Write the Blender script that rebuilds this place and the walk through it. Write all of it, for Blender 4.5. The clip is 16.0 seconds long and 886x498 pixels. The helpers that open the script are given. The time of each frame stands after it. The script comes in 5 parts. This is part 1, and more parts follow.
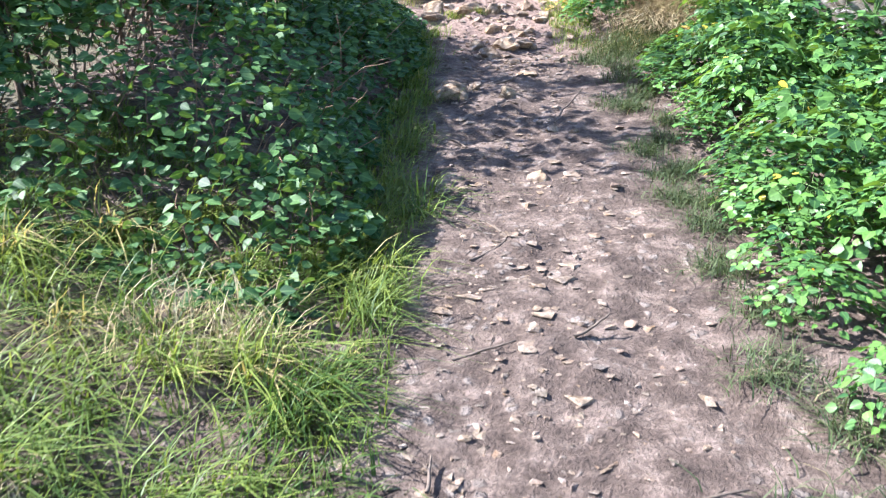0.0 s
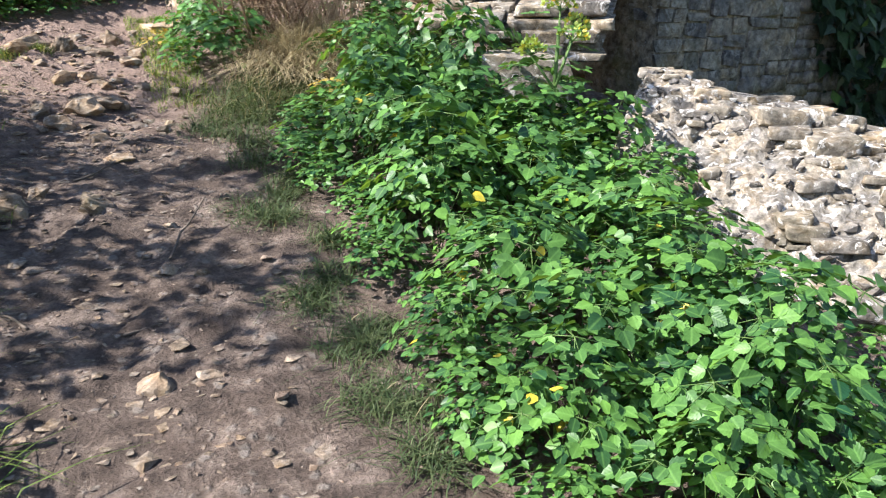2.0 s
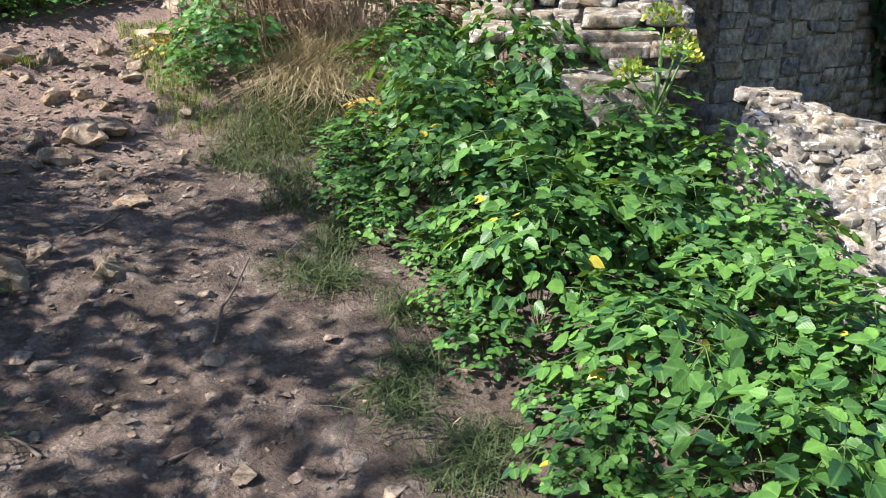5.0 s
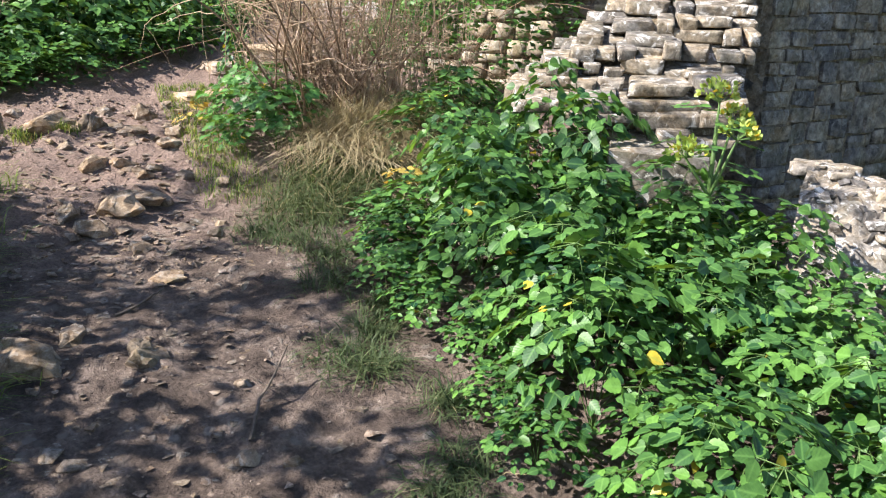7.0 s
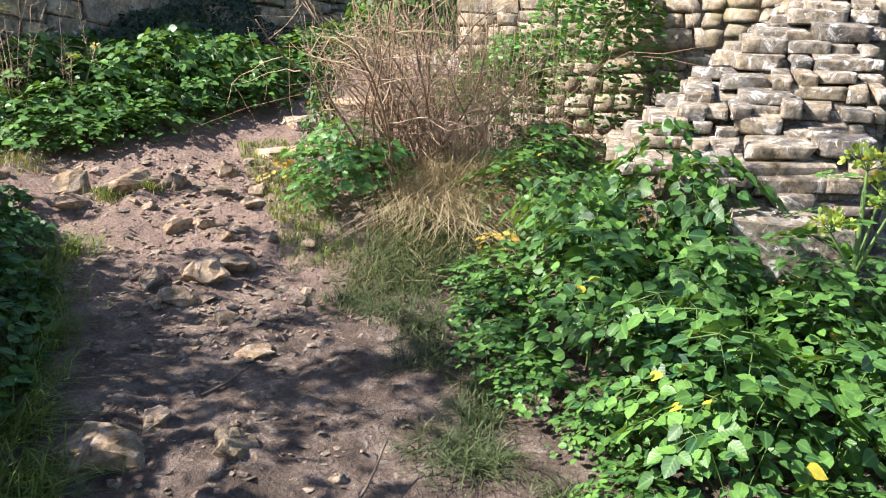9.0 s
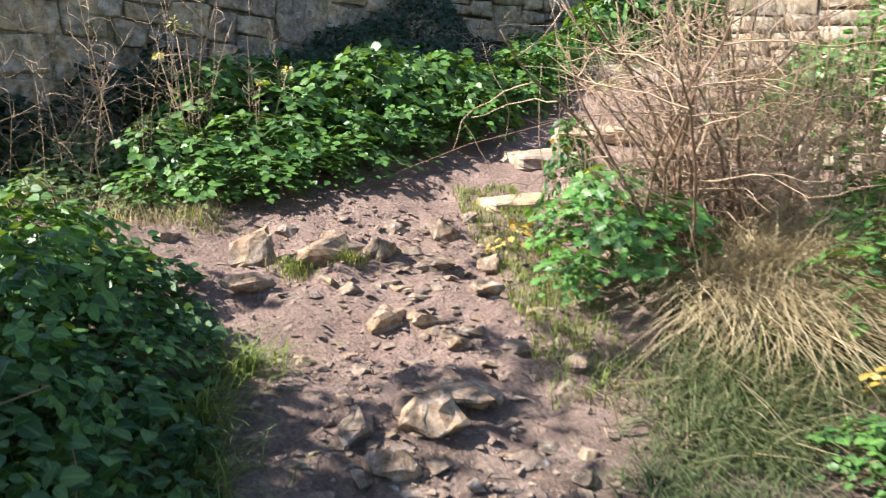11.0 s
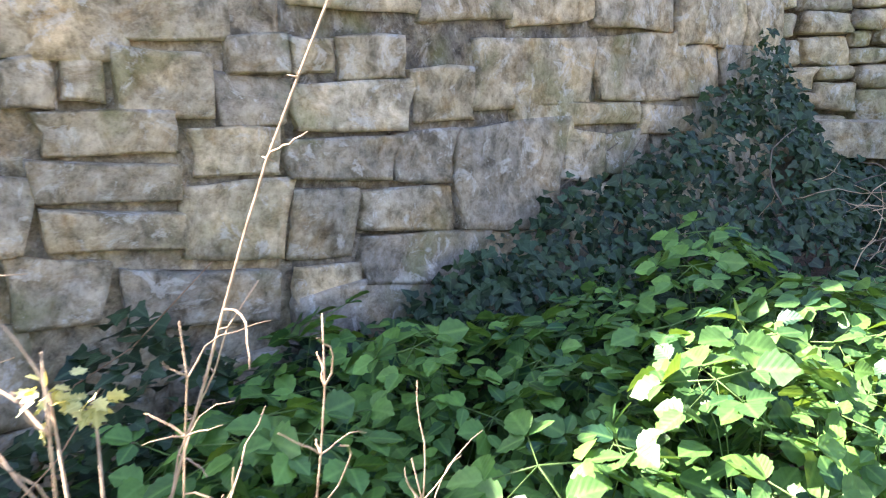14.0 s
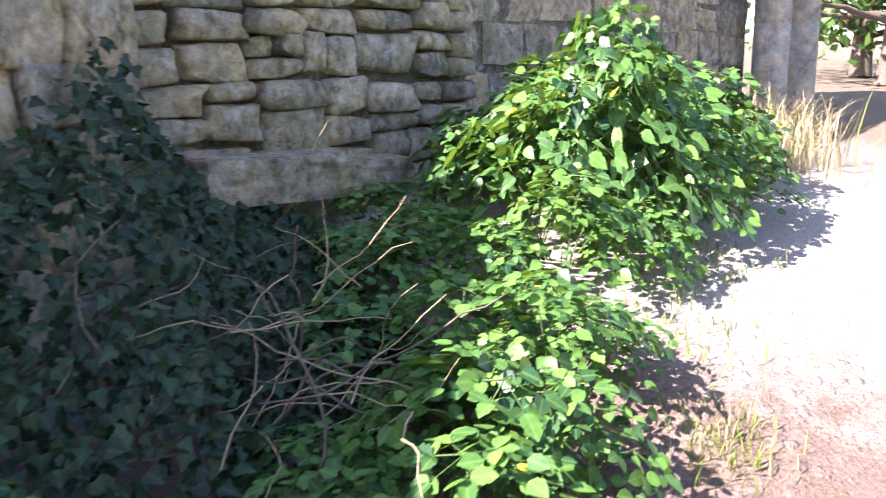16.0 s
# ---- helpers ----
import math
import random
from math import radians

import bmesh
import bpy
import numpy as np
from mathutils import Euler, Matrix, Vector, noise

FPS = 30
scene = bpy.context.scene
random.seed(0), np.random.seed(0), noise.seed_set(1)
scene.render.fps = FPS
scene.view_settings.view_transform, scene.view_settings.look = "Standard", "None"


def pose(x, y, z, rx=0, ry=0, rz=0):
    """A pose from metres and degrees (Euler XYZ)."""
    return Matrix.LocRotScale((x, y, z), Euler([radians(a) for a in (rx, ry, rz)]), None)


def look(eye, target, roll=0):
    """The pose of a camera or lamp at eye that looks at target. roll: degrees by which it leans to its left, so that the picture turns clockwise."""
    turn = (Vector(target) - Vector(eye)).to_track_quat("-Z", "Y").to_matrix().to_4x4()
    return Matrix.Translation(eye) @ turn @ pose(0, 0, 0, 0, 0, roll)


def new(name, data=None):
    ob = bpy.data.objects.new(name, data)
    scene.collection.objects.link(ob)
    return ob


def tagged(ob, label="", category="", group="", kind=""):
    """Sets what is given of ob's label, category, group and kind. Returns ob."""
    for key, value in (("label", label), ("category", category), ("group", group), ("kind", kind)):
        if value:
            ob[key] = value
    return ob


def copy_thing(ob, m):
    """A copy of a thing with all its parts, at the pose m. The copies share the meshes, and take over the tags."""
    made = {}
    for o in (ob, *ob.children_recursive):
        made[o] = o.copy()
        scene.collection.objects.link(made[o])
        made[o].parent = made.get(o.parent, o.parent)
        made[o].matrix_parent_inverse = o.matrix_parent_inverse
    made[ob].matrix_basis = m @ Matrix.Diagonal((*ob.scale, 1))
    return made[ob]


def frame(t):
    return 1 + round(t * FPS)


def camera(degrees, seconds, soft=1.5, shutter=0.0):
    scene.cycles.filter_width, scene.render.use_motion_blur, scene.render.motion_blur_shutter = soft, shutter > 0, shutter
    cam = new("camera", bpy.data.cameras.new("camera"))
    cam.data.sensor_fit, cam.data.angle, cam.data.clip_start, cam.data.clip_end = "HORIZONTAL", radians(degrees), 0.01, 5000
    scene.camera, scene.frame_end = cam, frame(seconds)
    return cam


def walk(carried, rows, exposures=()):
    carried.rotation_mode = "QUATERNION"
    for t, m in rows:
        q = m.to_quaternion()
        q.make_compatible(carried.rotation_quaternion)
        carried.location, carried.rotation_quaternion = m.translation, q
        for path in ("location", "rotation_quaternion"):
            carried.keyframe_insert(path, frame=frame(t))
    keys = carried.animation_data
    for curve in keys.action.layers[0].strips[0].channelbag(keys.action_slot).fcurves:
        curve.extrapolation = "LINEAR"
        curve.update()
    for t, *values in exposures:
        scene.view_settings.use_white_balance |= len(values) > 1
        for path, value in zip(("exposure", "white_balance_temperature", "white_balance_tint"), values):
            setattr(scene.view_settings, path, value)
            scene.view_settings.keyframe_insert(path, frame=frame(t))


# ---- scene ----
cam = camera(56.7, 16.0, soft=1.1, shutter=0.15)
PATH = [
    (0, (0.295, 1.076, 1.647), (0.232, 2.99, 1.067), -0.1),
    (0.5, (0.269, 1.553, 1.795), (0.344, 3.464, 1.208), 0.4),
    (1, (0.386, 1.912, 1.826), (0.606, 3.81, 1.235), 0.8),
    (1.5, (0.508, 2.253, 1.914), (1.006, 4.094, 1.312), 1.0),
    (2, (0.457, 2.531, 1.981), (1.26, 4.259, 1.371), 1.4),
    (2.5, (0.424, 2.681, 2.025), (1.346, 4.346, 1.411), 1.6),
    (3, (0.366, 2.811, 2.032), (1.295, 4.471, 1.413), 1.7),
    (3.5, (0.327, 2.868, 2.02), (1.256, 4.527, 1.399), 1.7),
    (4, (0.286, 2.947, 2.008), (1.21, 4.606, 1.381), 1.7),
    (4.5, (0.339, 3.156, 2.025), (1.222, 4.833, 1.388), 1.5),
    (7, (0.369, 3.427, 2.14), (1.176, 5.178, 1.608), 1.1),
    (7.5, (0.366, 3.577, 2.178), (1.102, 5.366, 1.673), 0.9),
    (8, (0.335, 3.637, 2.19), (1.039, 5.451, 1.727), 0.8),
    (10.5, (0.318, 4.506, 2.161), (0.813, 6.401, 1.755), 0.4),
    (11, (0.287, 5.091, 2.238), (0.561, 7.032, 1.838), -0.3),
    (11.5, (0.285, 5.723, 2.441), (0.336, 7.683, 2.049), -0.6),
    (12, (0.229, 6.35, 2.442), (0.101, 8.309, 2.06), -1.1),
    (12.5, (0.218, 7.058, 2.588), (0.011, 9.012, 2.219), -1.3),
    (13, (0.164, 7.64, 2.749), (-0.056, 9.596, 2.394), -1.2),
    (13.5, (0.067, 8.24, 2.826), (-0.171, 10.196, 2.479), -1.3),
    (14, (0.128, 8.703, 2.913), (-0.029, 10.667, 2.571), -1.3),
    (14.5, (0.16, 9.089, 2.924), (0.185, 11.057, 2.566), -1.0),
    (15, (0.246, 9.271, 3.101), (0.634, 11.199, 2.735), -1.3),
    (15.5, (0.474, 9.52, 3.075), (1.159, 11.361, 2.699), -0.8),
    (16, (0.916, 9.928, 3.116), (1.877, 11.628, 2.682), -1.1),
]
walk(cam, [(t, look(eye, target, roll)) for t, eye, target, roll in PATH],
     exposures=[(0.0, 2.2, 5550, 18), (0.5, 2.0, 5600, 14), (1.5, 1.75, 5800, 13), (2.5, 1.27, 6000, 13), (4.5, 1.3, 6000, 13), (7.0, 1.42, 6050, 14), (8.0, 1.52, 6100, 14), (10.5, 1.5, 6300, 18), (11.0, 1.68, 6150, 16), (11.5, 1.66, 6100, 16), (12.0, 1.7, 6150, 19), (12.5, 1.45, 5950, 14), (13.0, 2.2, 6080, 24), (13.4, 2.72, 6200, 24), (14.0, 3.25, 6250, 25), (14.5, 3.65, 6250, 26), (15.0, 3.9, 6250, 29), (15.5, 3.42, 6180, 31), (16.0, 2.5, 6100, 28)])

# ---- world and sun ----
SUN_EL, SUN_FROM = 42.0, Vector((-1.0, 0.1, 0.0)).normalized()
world = bpy.data.worlds.new("world")
scene.world = world
world.use_nodes = True
sky = world.node_tree.nodes.new("ShaderNodeTexSky")
sky.sky_type = "NISHITA"
sky.sun_disc = False
sky.sun_elevation = radians(SUN_EL)
sky.sun_rotation = math.atan2(SUN_FROM.x, SUN_FROM.y)
background = world.node_tree.nodes["Background"]
world.node_tree.links.new(sky.outputs[0], background.inputs[0])
background.inputs[1].default_value = 0.085
sun_to = SUN_FROM * math.cos(radians(SUN_EL)) + Vector((0, 0, math.sin(radians(SUN_EL))))
sun = new("sun", bpy.data.lights.new("sun", "SUN"))
sun.data.energy, sun.data.angle, sun.data.color = 5.0, radians(0.5), (1.0, 0.93, 0.82)
sun.matrix_world = look(sun_to * 30, (0, 0, 0))

rng = np.random.default_rng(7)


# ---- materials ----
def material(name, rough=0.8, spec=0.3):
    m = bpy.data.materials.new(name)
    m.use_nodes = True
    n = m.node_tree.nodes
    b = n["Principled BSDF"]
    b.inputs["Roughness"].default_value = rough
    b.inputs["Specular IOR Level"].default_value = spec
    return m, n, m.node_tree.links, b


def ramp(n, stops):
    r = n.new("ShaderNodeValToRGB")
    e = r.color_ramp.elements
    while len(e) < len(stops):
        e.new(0.5)
    for i, (p, c) in enumerate(stops):
        e[i].position, e[i].color = p, (*c, 1)
    return r


def noise_node(n, l, coord, scale, detail=6, rough=0.6, distort=0.0):
    t = n.new("ShaderNodeTexNoise")
    t.inputs["Scale"].default_value, t.inputs["Detail"].default_value = scale, detail
    t.inputs["Roughness"].default_value, t.inputs["Distortion"].default_value = rough, distort
    l.new(coord, t.inputs["Vector"])
    return t


def mixed(n, l, fac, a, b, mode="MIX"):
    m = n.new("ShaderNodeMix")
    m.data_type, m.blend_type = "RGBA", mode
    for sock, v in ((m.inputs[0], fac), (m.inputs[6], a), (m.inputs[7], b)):
        if isinstance(v, (int, float)):
            sock.default_value = v
        elif isinstance(v, tuple):
            sock.default_value = (*v, 1)
        else:
            l.new(v, sock)
    return m.outputs[2]


def bump(n, l, b, height, strength, distance):
    u = n.new("ShaderNodeBump")
    u.inputs["Strength"].default_value, u.inputs["Distance"].default_value = strength, distance
    l.new(height, u.inputs["Height"])
    l.new(u.outputs[0], b.inputs["Normal"])
    return u


def position(n):
    return n.new("ShaderNodeNewGeometry").outputs["Position"]


def soil_material():
    m, n, l, b = material("trodden_soil", 0.92, 0.2)
    p = position(n)
    big, mid, fine = noise_node(n, l, p, 1.3, 5), noise_node(n, l, p, 9, 8, 0.65), noise_node(n, l, p, 70, 6, 0.7)
    base = ramp(n, [(0.3, (0.062, 0.050, 0.042)), (0.5, (0.155, 0.127, 0.104)), (0.7, (0.33, 0.28, 0.235))])
    l.new(mid.outputs[0], base.inputs[0])
    warm = mixed(n, l, big.outputs[0], (0.78, 0.72, 0.72), (1.15, 1.05, 0.98))
    col = mixed(n, l, 1.0, base.outputs[0], warm, "MULTIPLY")
    grit = ramp(n, [(0.35, (0.55, 0.55, 0.55)), (0.55, (1, 1, 1)), (0.75, (1.5, 1.45, 1.4))])
    l.new(fine.outputs[0], grit.inputs[0])
    col = mixed(n, l, 0.8, col, grit.outputs[0], "MULTIPLY")
    v = n.new("ShaderNodeTexVoronoi")
    v.inputs["Scale"].default_value = 38
    l.new(p, v.inputs["Vector"])
    chip = ramp(n, [(0.10, (1, 1, 1)), (0.17, (0, 0, 0))])
    l.new(v.outputs["Distance"], chip.inputs[0])
    sparse = ramp(n, [(0.52, (0, 0, 0)), (0.62, (1, 1, 1))])
    l.new(mid.outputs[0], sparse.inputs[0])
    mask = mixed(n, l, 1.0, chip.outputs[0], sparse.outputs[0], "MULTIPLY")
    col = mixed(n, l, mask, col, (0.42, 0.36, 0.29))
    # small stones trodden into the soil
    v2 = n.new("ShaderNodeTexVoronoi")
    v2.inputs["Scale"].default_value = 17
    bent = mixed(n, l, 0.06, p, mid.outputs["Color"], "ADD")
    l.new(bent, v2.inputs["Vector"])
    set_in = ramp(n, [(0.22, (1, 1, 1)), (0.36, (0, 0, 0))])
    l.new(v2.outputs["Distance"], set_in.inputs[0])
    few = ramp(n, [(0.50, (0, 0, 0)), (0.54, (1, 1, 1))])
    l.new(noise_node(n, l, p, 4.5, 3).outputs[0], few.inputs[0])
    stones = mixed(n, l, 1.0, set_in.outputs[0], few.outputs[0], "MULTIPLY")
    tone = mixed(n, l, v2.outputs["Color"], (0.13, 0.108, 0.09), (0.36, 0.31, 0.26))
    soft = mixed(n, l, 0.75, (0, 0, 0), stones)
    col = mixed(n, l, soft, col, tone)
    sep = n.new("ShaderNodeSeparateXYZ")
    l.new(p, sep.inputs[0])
    off = n.new("ShaderNodeMath")
    off.operation = "SUBTRACT"
    l.new(sep.outputs["X"], off.inputs[0])
    off.inputs[1].default_value = 2.0
    away = n.new("ShaderNodeMath")
    away.operation = "ABSOLUTE"
    l.new(off.outputs[0], away.inputs[0])
    ragged = n.new("ShaderNodeMath")
    ragged.operation = "MULTIPLY_ADD"
    l.new(mid.outputs[0], ragged.inputs[0])
    ragged.inputs[1].default_value = 1.2
    l.new(away.outputs[0], ragged.inputs[2])
    turf = n.new("ShaderNodeMapRange")
    turf.inputs[1].default_value, turf.inputs[2].default_value = 4.3, 5.2
    l.new(ragged.outputs[0], turf.inputs[0])
    green = ramp(n, [(0.35, (0.03, 0.05, 0.015)), (0.7, (0.11, 0.14, 0.045))])
    l.new(fine.outputs[0], green.inputs[0])
    col = mixed(n, l, turf.outputs[0], col, green.outputs[0])
    # paler stony ground up the path, redder, sunlit brightness mixed into its colour
    stony = n.new("ShaderNodeMapRange")
    stony.inputs[1].default_value, stony.inputs[2].default_value, stony.inputs[4].default_value = 6.6, 7.6, 0.6
    l.new(sep.outputs["Y"], stony.inputs[0])
    col = mixed(n, l, stony.outputs[0], col, mixed(n, l, 1.0, (0.37, 0.262, 0.208), grit.outputs[0], "MULTIPLY"))
    # pale gravel where the path turns off uphill, sun glare painted into its colour
    side = n.new("ShaderNodeMath")
    side.operation = "ADD"
    l.new(sep.outputs["X"], side.inputs[0])
    l.new(sep.outputs["Y"], side.inputs[1])
    jag = n.new("ShaderNodeMath")
    jag.operation = "MULTIPLY_ADD"
    l.new(mid.outputs[0], jag.inputs[0])
    jag.inputs[1].default_value = 1.4
    l.new(side.outputs[0], jag.inputs[2])
    sunlit_turn = n.new("ShaderNodeMapRange")
    sunlit_turn.inputs[1].default_value, sunlit_turn.inputs[2].default_value, sunlit_turn.inputs[4].default_value = 14.5, 15.4, 0.8
    l.new(jag.outputs[0], sunlit_turn.inputs[0])
    sunlit_pale = ramp(n, [(0.3, (0.36, 0.32, 0.27)), (0.6, (0.58, 0.54, 0.48))])
    l.new(fine.outputs[0], sunlit_pale.inputs[0])
    near = n.new("ShaderNodeMapRange")
    near.inputs[1].default_value, near.inputs[2].default_value, near.inputs[3].default_value, near.inputs[4].default_value = 4.6, 6.5, 1.0, 0.0
    l.new(sep.outputs["X"], near.inputs[0])
    both = n.new("ShaderNodeMath")
    both.operation = "MULTIPLY"
    l.new(sunlit_turn.outputs[0], both.inputs[0])
    l.new(near.outputs[0], both.inputs[1])
    col = mixed(n, l, both.outputs[0], col, sunlit_pale.outputs[0])
    l.new(col, b.inputs["Base Color"])
    h = mixed(n, l, 0.45, mid.outputs[0], fine.outputs[0])
    h = mixed(n, l, 0.22, h, stones, "ADD")
    bump(n, l, b, h, 1.0, 0.05)
    return m


def stone_material(name, dark, mid_c, light, lichen=0.3, moss=0.3, scale=1.0, pale=(0.62, 0.6, 0.55)):
    m, n, l, b = material(name, 0.9, 0.2)
    p = position(n)
    info = n.new("ShaderNodeObjectInfo")
    big, mid, fine = noise_node(n, l, p, 3 * scale, 6, 0.6, 0.4), noise_node(n, l, p, 16 * scale, 8, 0.7, 0.3), noise_node(n, l, p, 95 * scale, 5, 0.7)
    base = ramp(n, [(0.36, dark), (0.5, mid_c), (0.64, light)])
    l.new(mid.outputs[0], base.inputs[0])
    own = ramp(n, [(0.0, (0.68, 0.68, 0.72)), (0.35, (0.95, 0.92, 0.88)), (0.7, (1.08, 1.0, 0.88)), (1.0, (1.22, 1.18, 1.12))])
    l.new(info.outputs["Random"], own.inputs[0])
    col = mixed(n, l, 1.0, base.outputs[0], own.outputs[0], "MULTIPLY")
    drift = ramp(n, [(0.34, (0.74, 0.76, 0.80)), (0.5, (1.0, 0.98, 0.94)), (0.66, (1.24, 1.14, 0.98))])
    l.new(noise_node(n, l, p, 5.5 * scale, 4, 0.5, 0.5).outputs[0], drift.inputs[0])
    col = mixed(n, l, 1.0, col, drift.outputs[0], "MULTIPLY")
    mossy = ramp(n, [(0.52, (0, 0, 0)), (0.68, (moss, moss, moss))])
    l.new(big.outputs[0], mossy.inputs[0])
    col = mixed(n, l, mossy.outputs[0], col, (0.17, 0.17, 0.06))
    spots = ramp(n, [(0.55, (0, 0, 0)), (0.60, (lichen, lichen, lichen))])
    pale_noise = noise_node(n, l, p, 11 * scale, 9, 0.72, 0.8)
    l.new(pale_noise.outputs[0], spots.inputs[0])
    col = mixed(n, l, spots.outputs[0], col, pale)
    stain = noise_node(n, l, p, 8 * scale, 8, 0.72, 0.6)
    brown = ramp(n, [(0.50, (1, 1, 1)), (0.66, (0.66, 0.57, 0.44))])
    l.new(stain.outputs[0], brown.inputs[0])
    col = mixed(n, l, 1.0, col, brown.outputs[0], "MULTIPLY")
    pits = ramp(n, [(0.3, (0.4, 0.4, 0.4)), (0.46, (1, 1, 1)), (0.8, (1.25, 1.25, 1.25))])
    l.new(fine.outputs[0], pits.inputs[0])
    col = mixed(n, l, 0.55, col, pits.outputs[0], "MULTIPLY")
    l.new(col, b.inputs["Base Color"])
    h = mixed(n, l, 0.25, mid.outputs[0], fine.outputs[0])
    bump(n, l, b, h, 0.9, 0.014)
    return m


def leaf_material(name, dark, light, yellow=(0.55, 0.45, 0.05), yellow_from=0.97, rough=0.40, through_light=0.3, vein=0.35, glow=(1.6, 1.2, 0.5)):
    """Leaves: tint (one number a leaf) gives the shade of green, leaf_uv (across, along) the veins."""
    m, n, l, b = material(name, rough, 0.32)
    a = n.new("ShaderNodeAttribute")
    a.attribute_name = "tint"
    info = n.new("ShaderNodeObjectInfo")
    add = n.new("ShaderNodeMath")
    add.operation = "MULTIPLY_ADD"
    l.new(info.outputs["Random"], add.inputs[0])
    add.inputs[1].default_value = 0.30
    l.new(a.outputs["Fac"], add.inputs[2])
    sub = n.new("ShaderNodeMath")
    sub.operation = "SUBTRACT"
    l.new(add.outputs[0], sub.inputs[0])
    sub.inputs[1].default_value = 0.15
    mid_c = tuple((x + y) / 2 for x, y in zip(dark, light))
    r = ramp(n, [(0.0, dark), (0.5, mid_c), (0.9, light), (yellow_from, light), (min(0.999, yellow_from + 0.012), yellow)])
    l.new(sub.outputs[0], r.inputs[0])
    uv = n.new("ShaderNodeAttribute")
    uv.attribute_name = "leaf_uv"
    sep = n.new("ShaderNodeSeparateXYZ")
    l.new(uv.outputs["Vector"], sep.inputs[0])
    ab = n.new("ShaderNodeMath")
    ab.operation = "ABSOLUTE"
    l.new(sep.outputs["X"], ab.inputs[0])
    side = n.new("ShaderNodeMath")
    side.operation = "SUBTRACT"
    l.new(sep.outputs["Y"], side.inputs[0])
    l.new(ab.outputs[0], side.inputs[1])
    wave = n.new("ShaderNodeMath")
    wave.operation = "PINGPONG"
    wave.inputs[1].default_value = 0.09
    l.new(side.outputs[0], wave.inputs[0])
    r1 = ramp(n, [(0.0, (1, 1, 1)), (0.07, (0, 0, 0))])
    l.new(ab.outputs[0], r1.inputs[0])
    r2 = ramp(n, [(0.0, (0.18, 0.18, 0.18)), (0.02, (0, 0, 0))])
    l.new(wave.outputs[0], r2.inputs[0])
    veins = mixed(n, l, 1.0, r1.outputs[0], r2.outputs[0], "ADD")
    fade = n.new("ShaderNodeMath")
    fade.operation = "MULTIPLY"
    fade.inputs[1].default_value = vein
    l.new(veins, fade.inputs[0])
    blotch = noise_node(n, l, position(n), 45, 4)
    shade = ramp(n, [(0.3, (0.72, 0.74, 0.7)), (0.7, (1.2, 1.18, 1.15))])
    l.new(blotch.outputs[0], shade.inputs[0])
    col = mixed(n, l, 1.0, r.outputs[0], shade.outputs[0], "MULTIPLY")
    pale = tuple(min(1, 1.25 * c + 0.03) for c in light)
    col = mixed(n, l, fade.outputs[0], col, pale)
    l.new(col, b.inputs["Base Color"])
    bump(n, l, b, wave.outputs[0], 0.12, 0.03)
    tr = n.new("ShaderNodeBsdfTranslucent")
    bright = mixed(n, l, 1.0, col, glow, "MULTIPLY")
    l.new(bright, tr.inputs[0])
    mx = n.new("ShaderNodeMixShader")
    mx.inputs[0].default_value = through_light
    out = n["Material Output"]
    l.new(b.outputs[0], mx.inputs[1])
    l.new(tr.outputs[0], mx.inputs[2])
    l.new(mx.outputs[0], out.inputs[0])
    return m


def stalk_material(name, dark, light, rough=0.8):
    m, n, l, b = material(name, rough, 0.25)
    p = position(n)
    t = noise_node(n, l, p, 35, 6, 0.7)
    r = ramp(n, [(0.3, dark), (0.7, light)])
    l.new(t.outputs[0], r.inputs[0])
    l.new(r.outputs[0], b.inputs["Base Color"])
    bump(n, l, b, t.outputs[0], 0.5, 0.004)
    return m


SOIL = soil_material()
WALL_STONE = stone_material("weathered_limestone", (0.16, 0.14, 0.10), (0.345, 0.305, 0.235), (0.50, 0.45, 0.365), 0.5, 0.55, 1.0, (0.52, 0.50, 0.46))
MORTAR = stone_material("old_mortar", (0.08, 0.07, 0.054), (0.215, 0.19, 0.15), (0.36, 0.325, 0.265), 0.25, 0.45, 1.3)
EARTH_JOINT = stone_material("earth_joint", (0.05, 0.042, 0.034), (0.11, 0.095, 0.075), (0.19, 0.165, 0.13), 0.1, 0.4, 1.6)
RUIN_STONE = stone_material("lichened_limestone", (0.085, 0.078, 0.068), (0.21, 0.195, 0.17), (0.37, 0.345, 0.305), 0.9, 0.12, 1.3, (0.60, 0.58, 0.54))
RUIN_CORE = stone_material("crumbling_mortar", (0.075, 0.07, 0.064), (0.185, 0.175, 0.16), (0.32, 0.305, 0.285), 0.85, 0.12, 2.0, (0.60, 0.585, 0.56))
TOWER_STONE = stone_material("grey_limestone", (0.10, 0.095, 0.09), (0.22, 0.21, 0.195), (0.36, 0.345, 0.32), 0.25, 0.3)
PATH_ROCK = stone_material("path_rock", (0.15, 0.115, 0.085), (0.27, 0.215, 0.165), (0.41, 0.34, 0.27), 0.3, 0.2, 1.6)
SET_STONE = stone_material("trodden_stone", (0.085, 0.070, 0.058), (0.175, 0.146, 0.120), (0.30, 0.255, 0.212), 0.15, 0.1, 2.0)
GRAVEL = stone_material("path_gravel", (0.16, 0.12, 0.095), (0.27, 0.21, 0.165), (0.42, 0.35, 0.28), 0.2, 0.1, 2.0)
SANDSTONE = stone_material("worn_sandstone", (0.27, 0.205, 0.15), (0.41, 0.33, 0.25), (0.54, 0.46, 0.37), 0.2, 0.15, 1.2)
COLUMN_STONE = stone_material("dressed_stone", (0.27, 0.25, 0.22), (0.36, 0.335, 0.30), (0.43, 0.40, 0.37), 0.15, 0.1, 1.0)
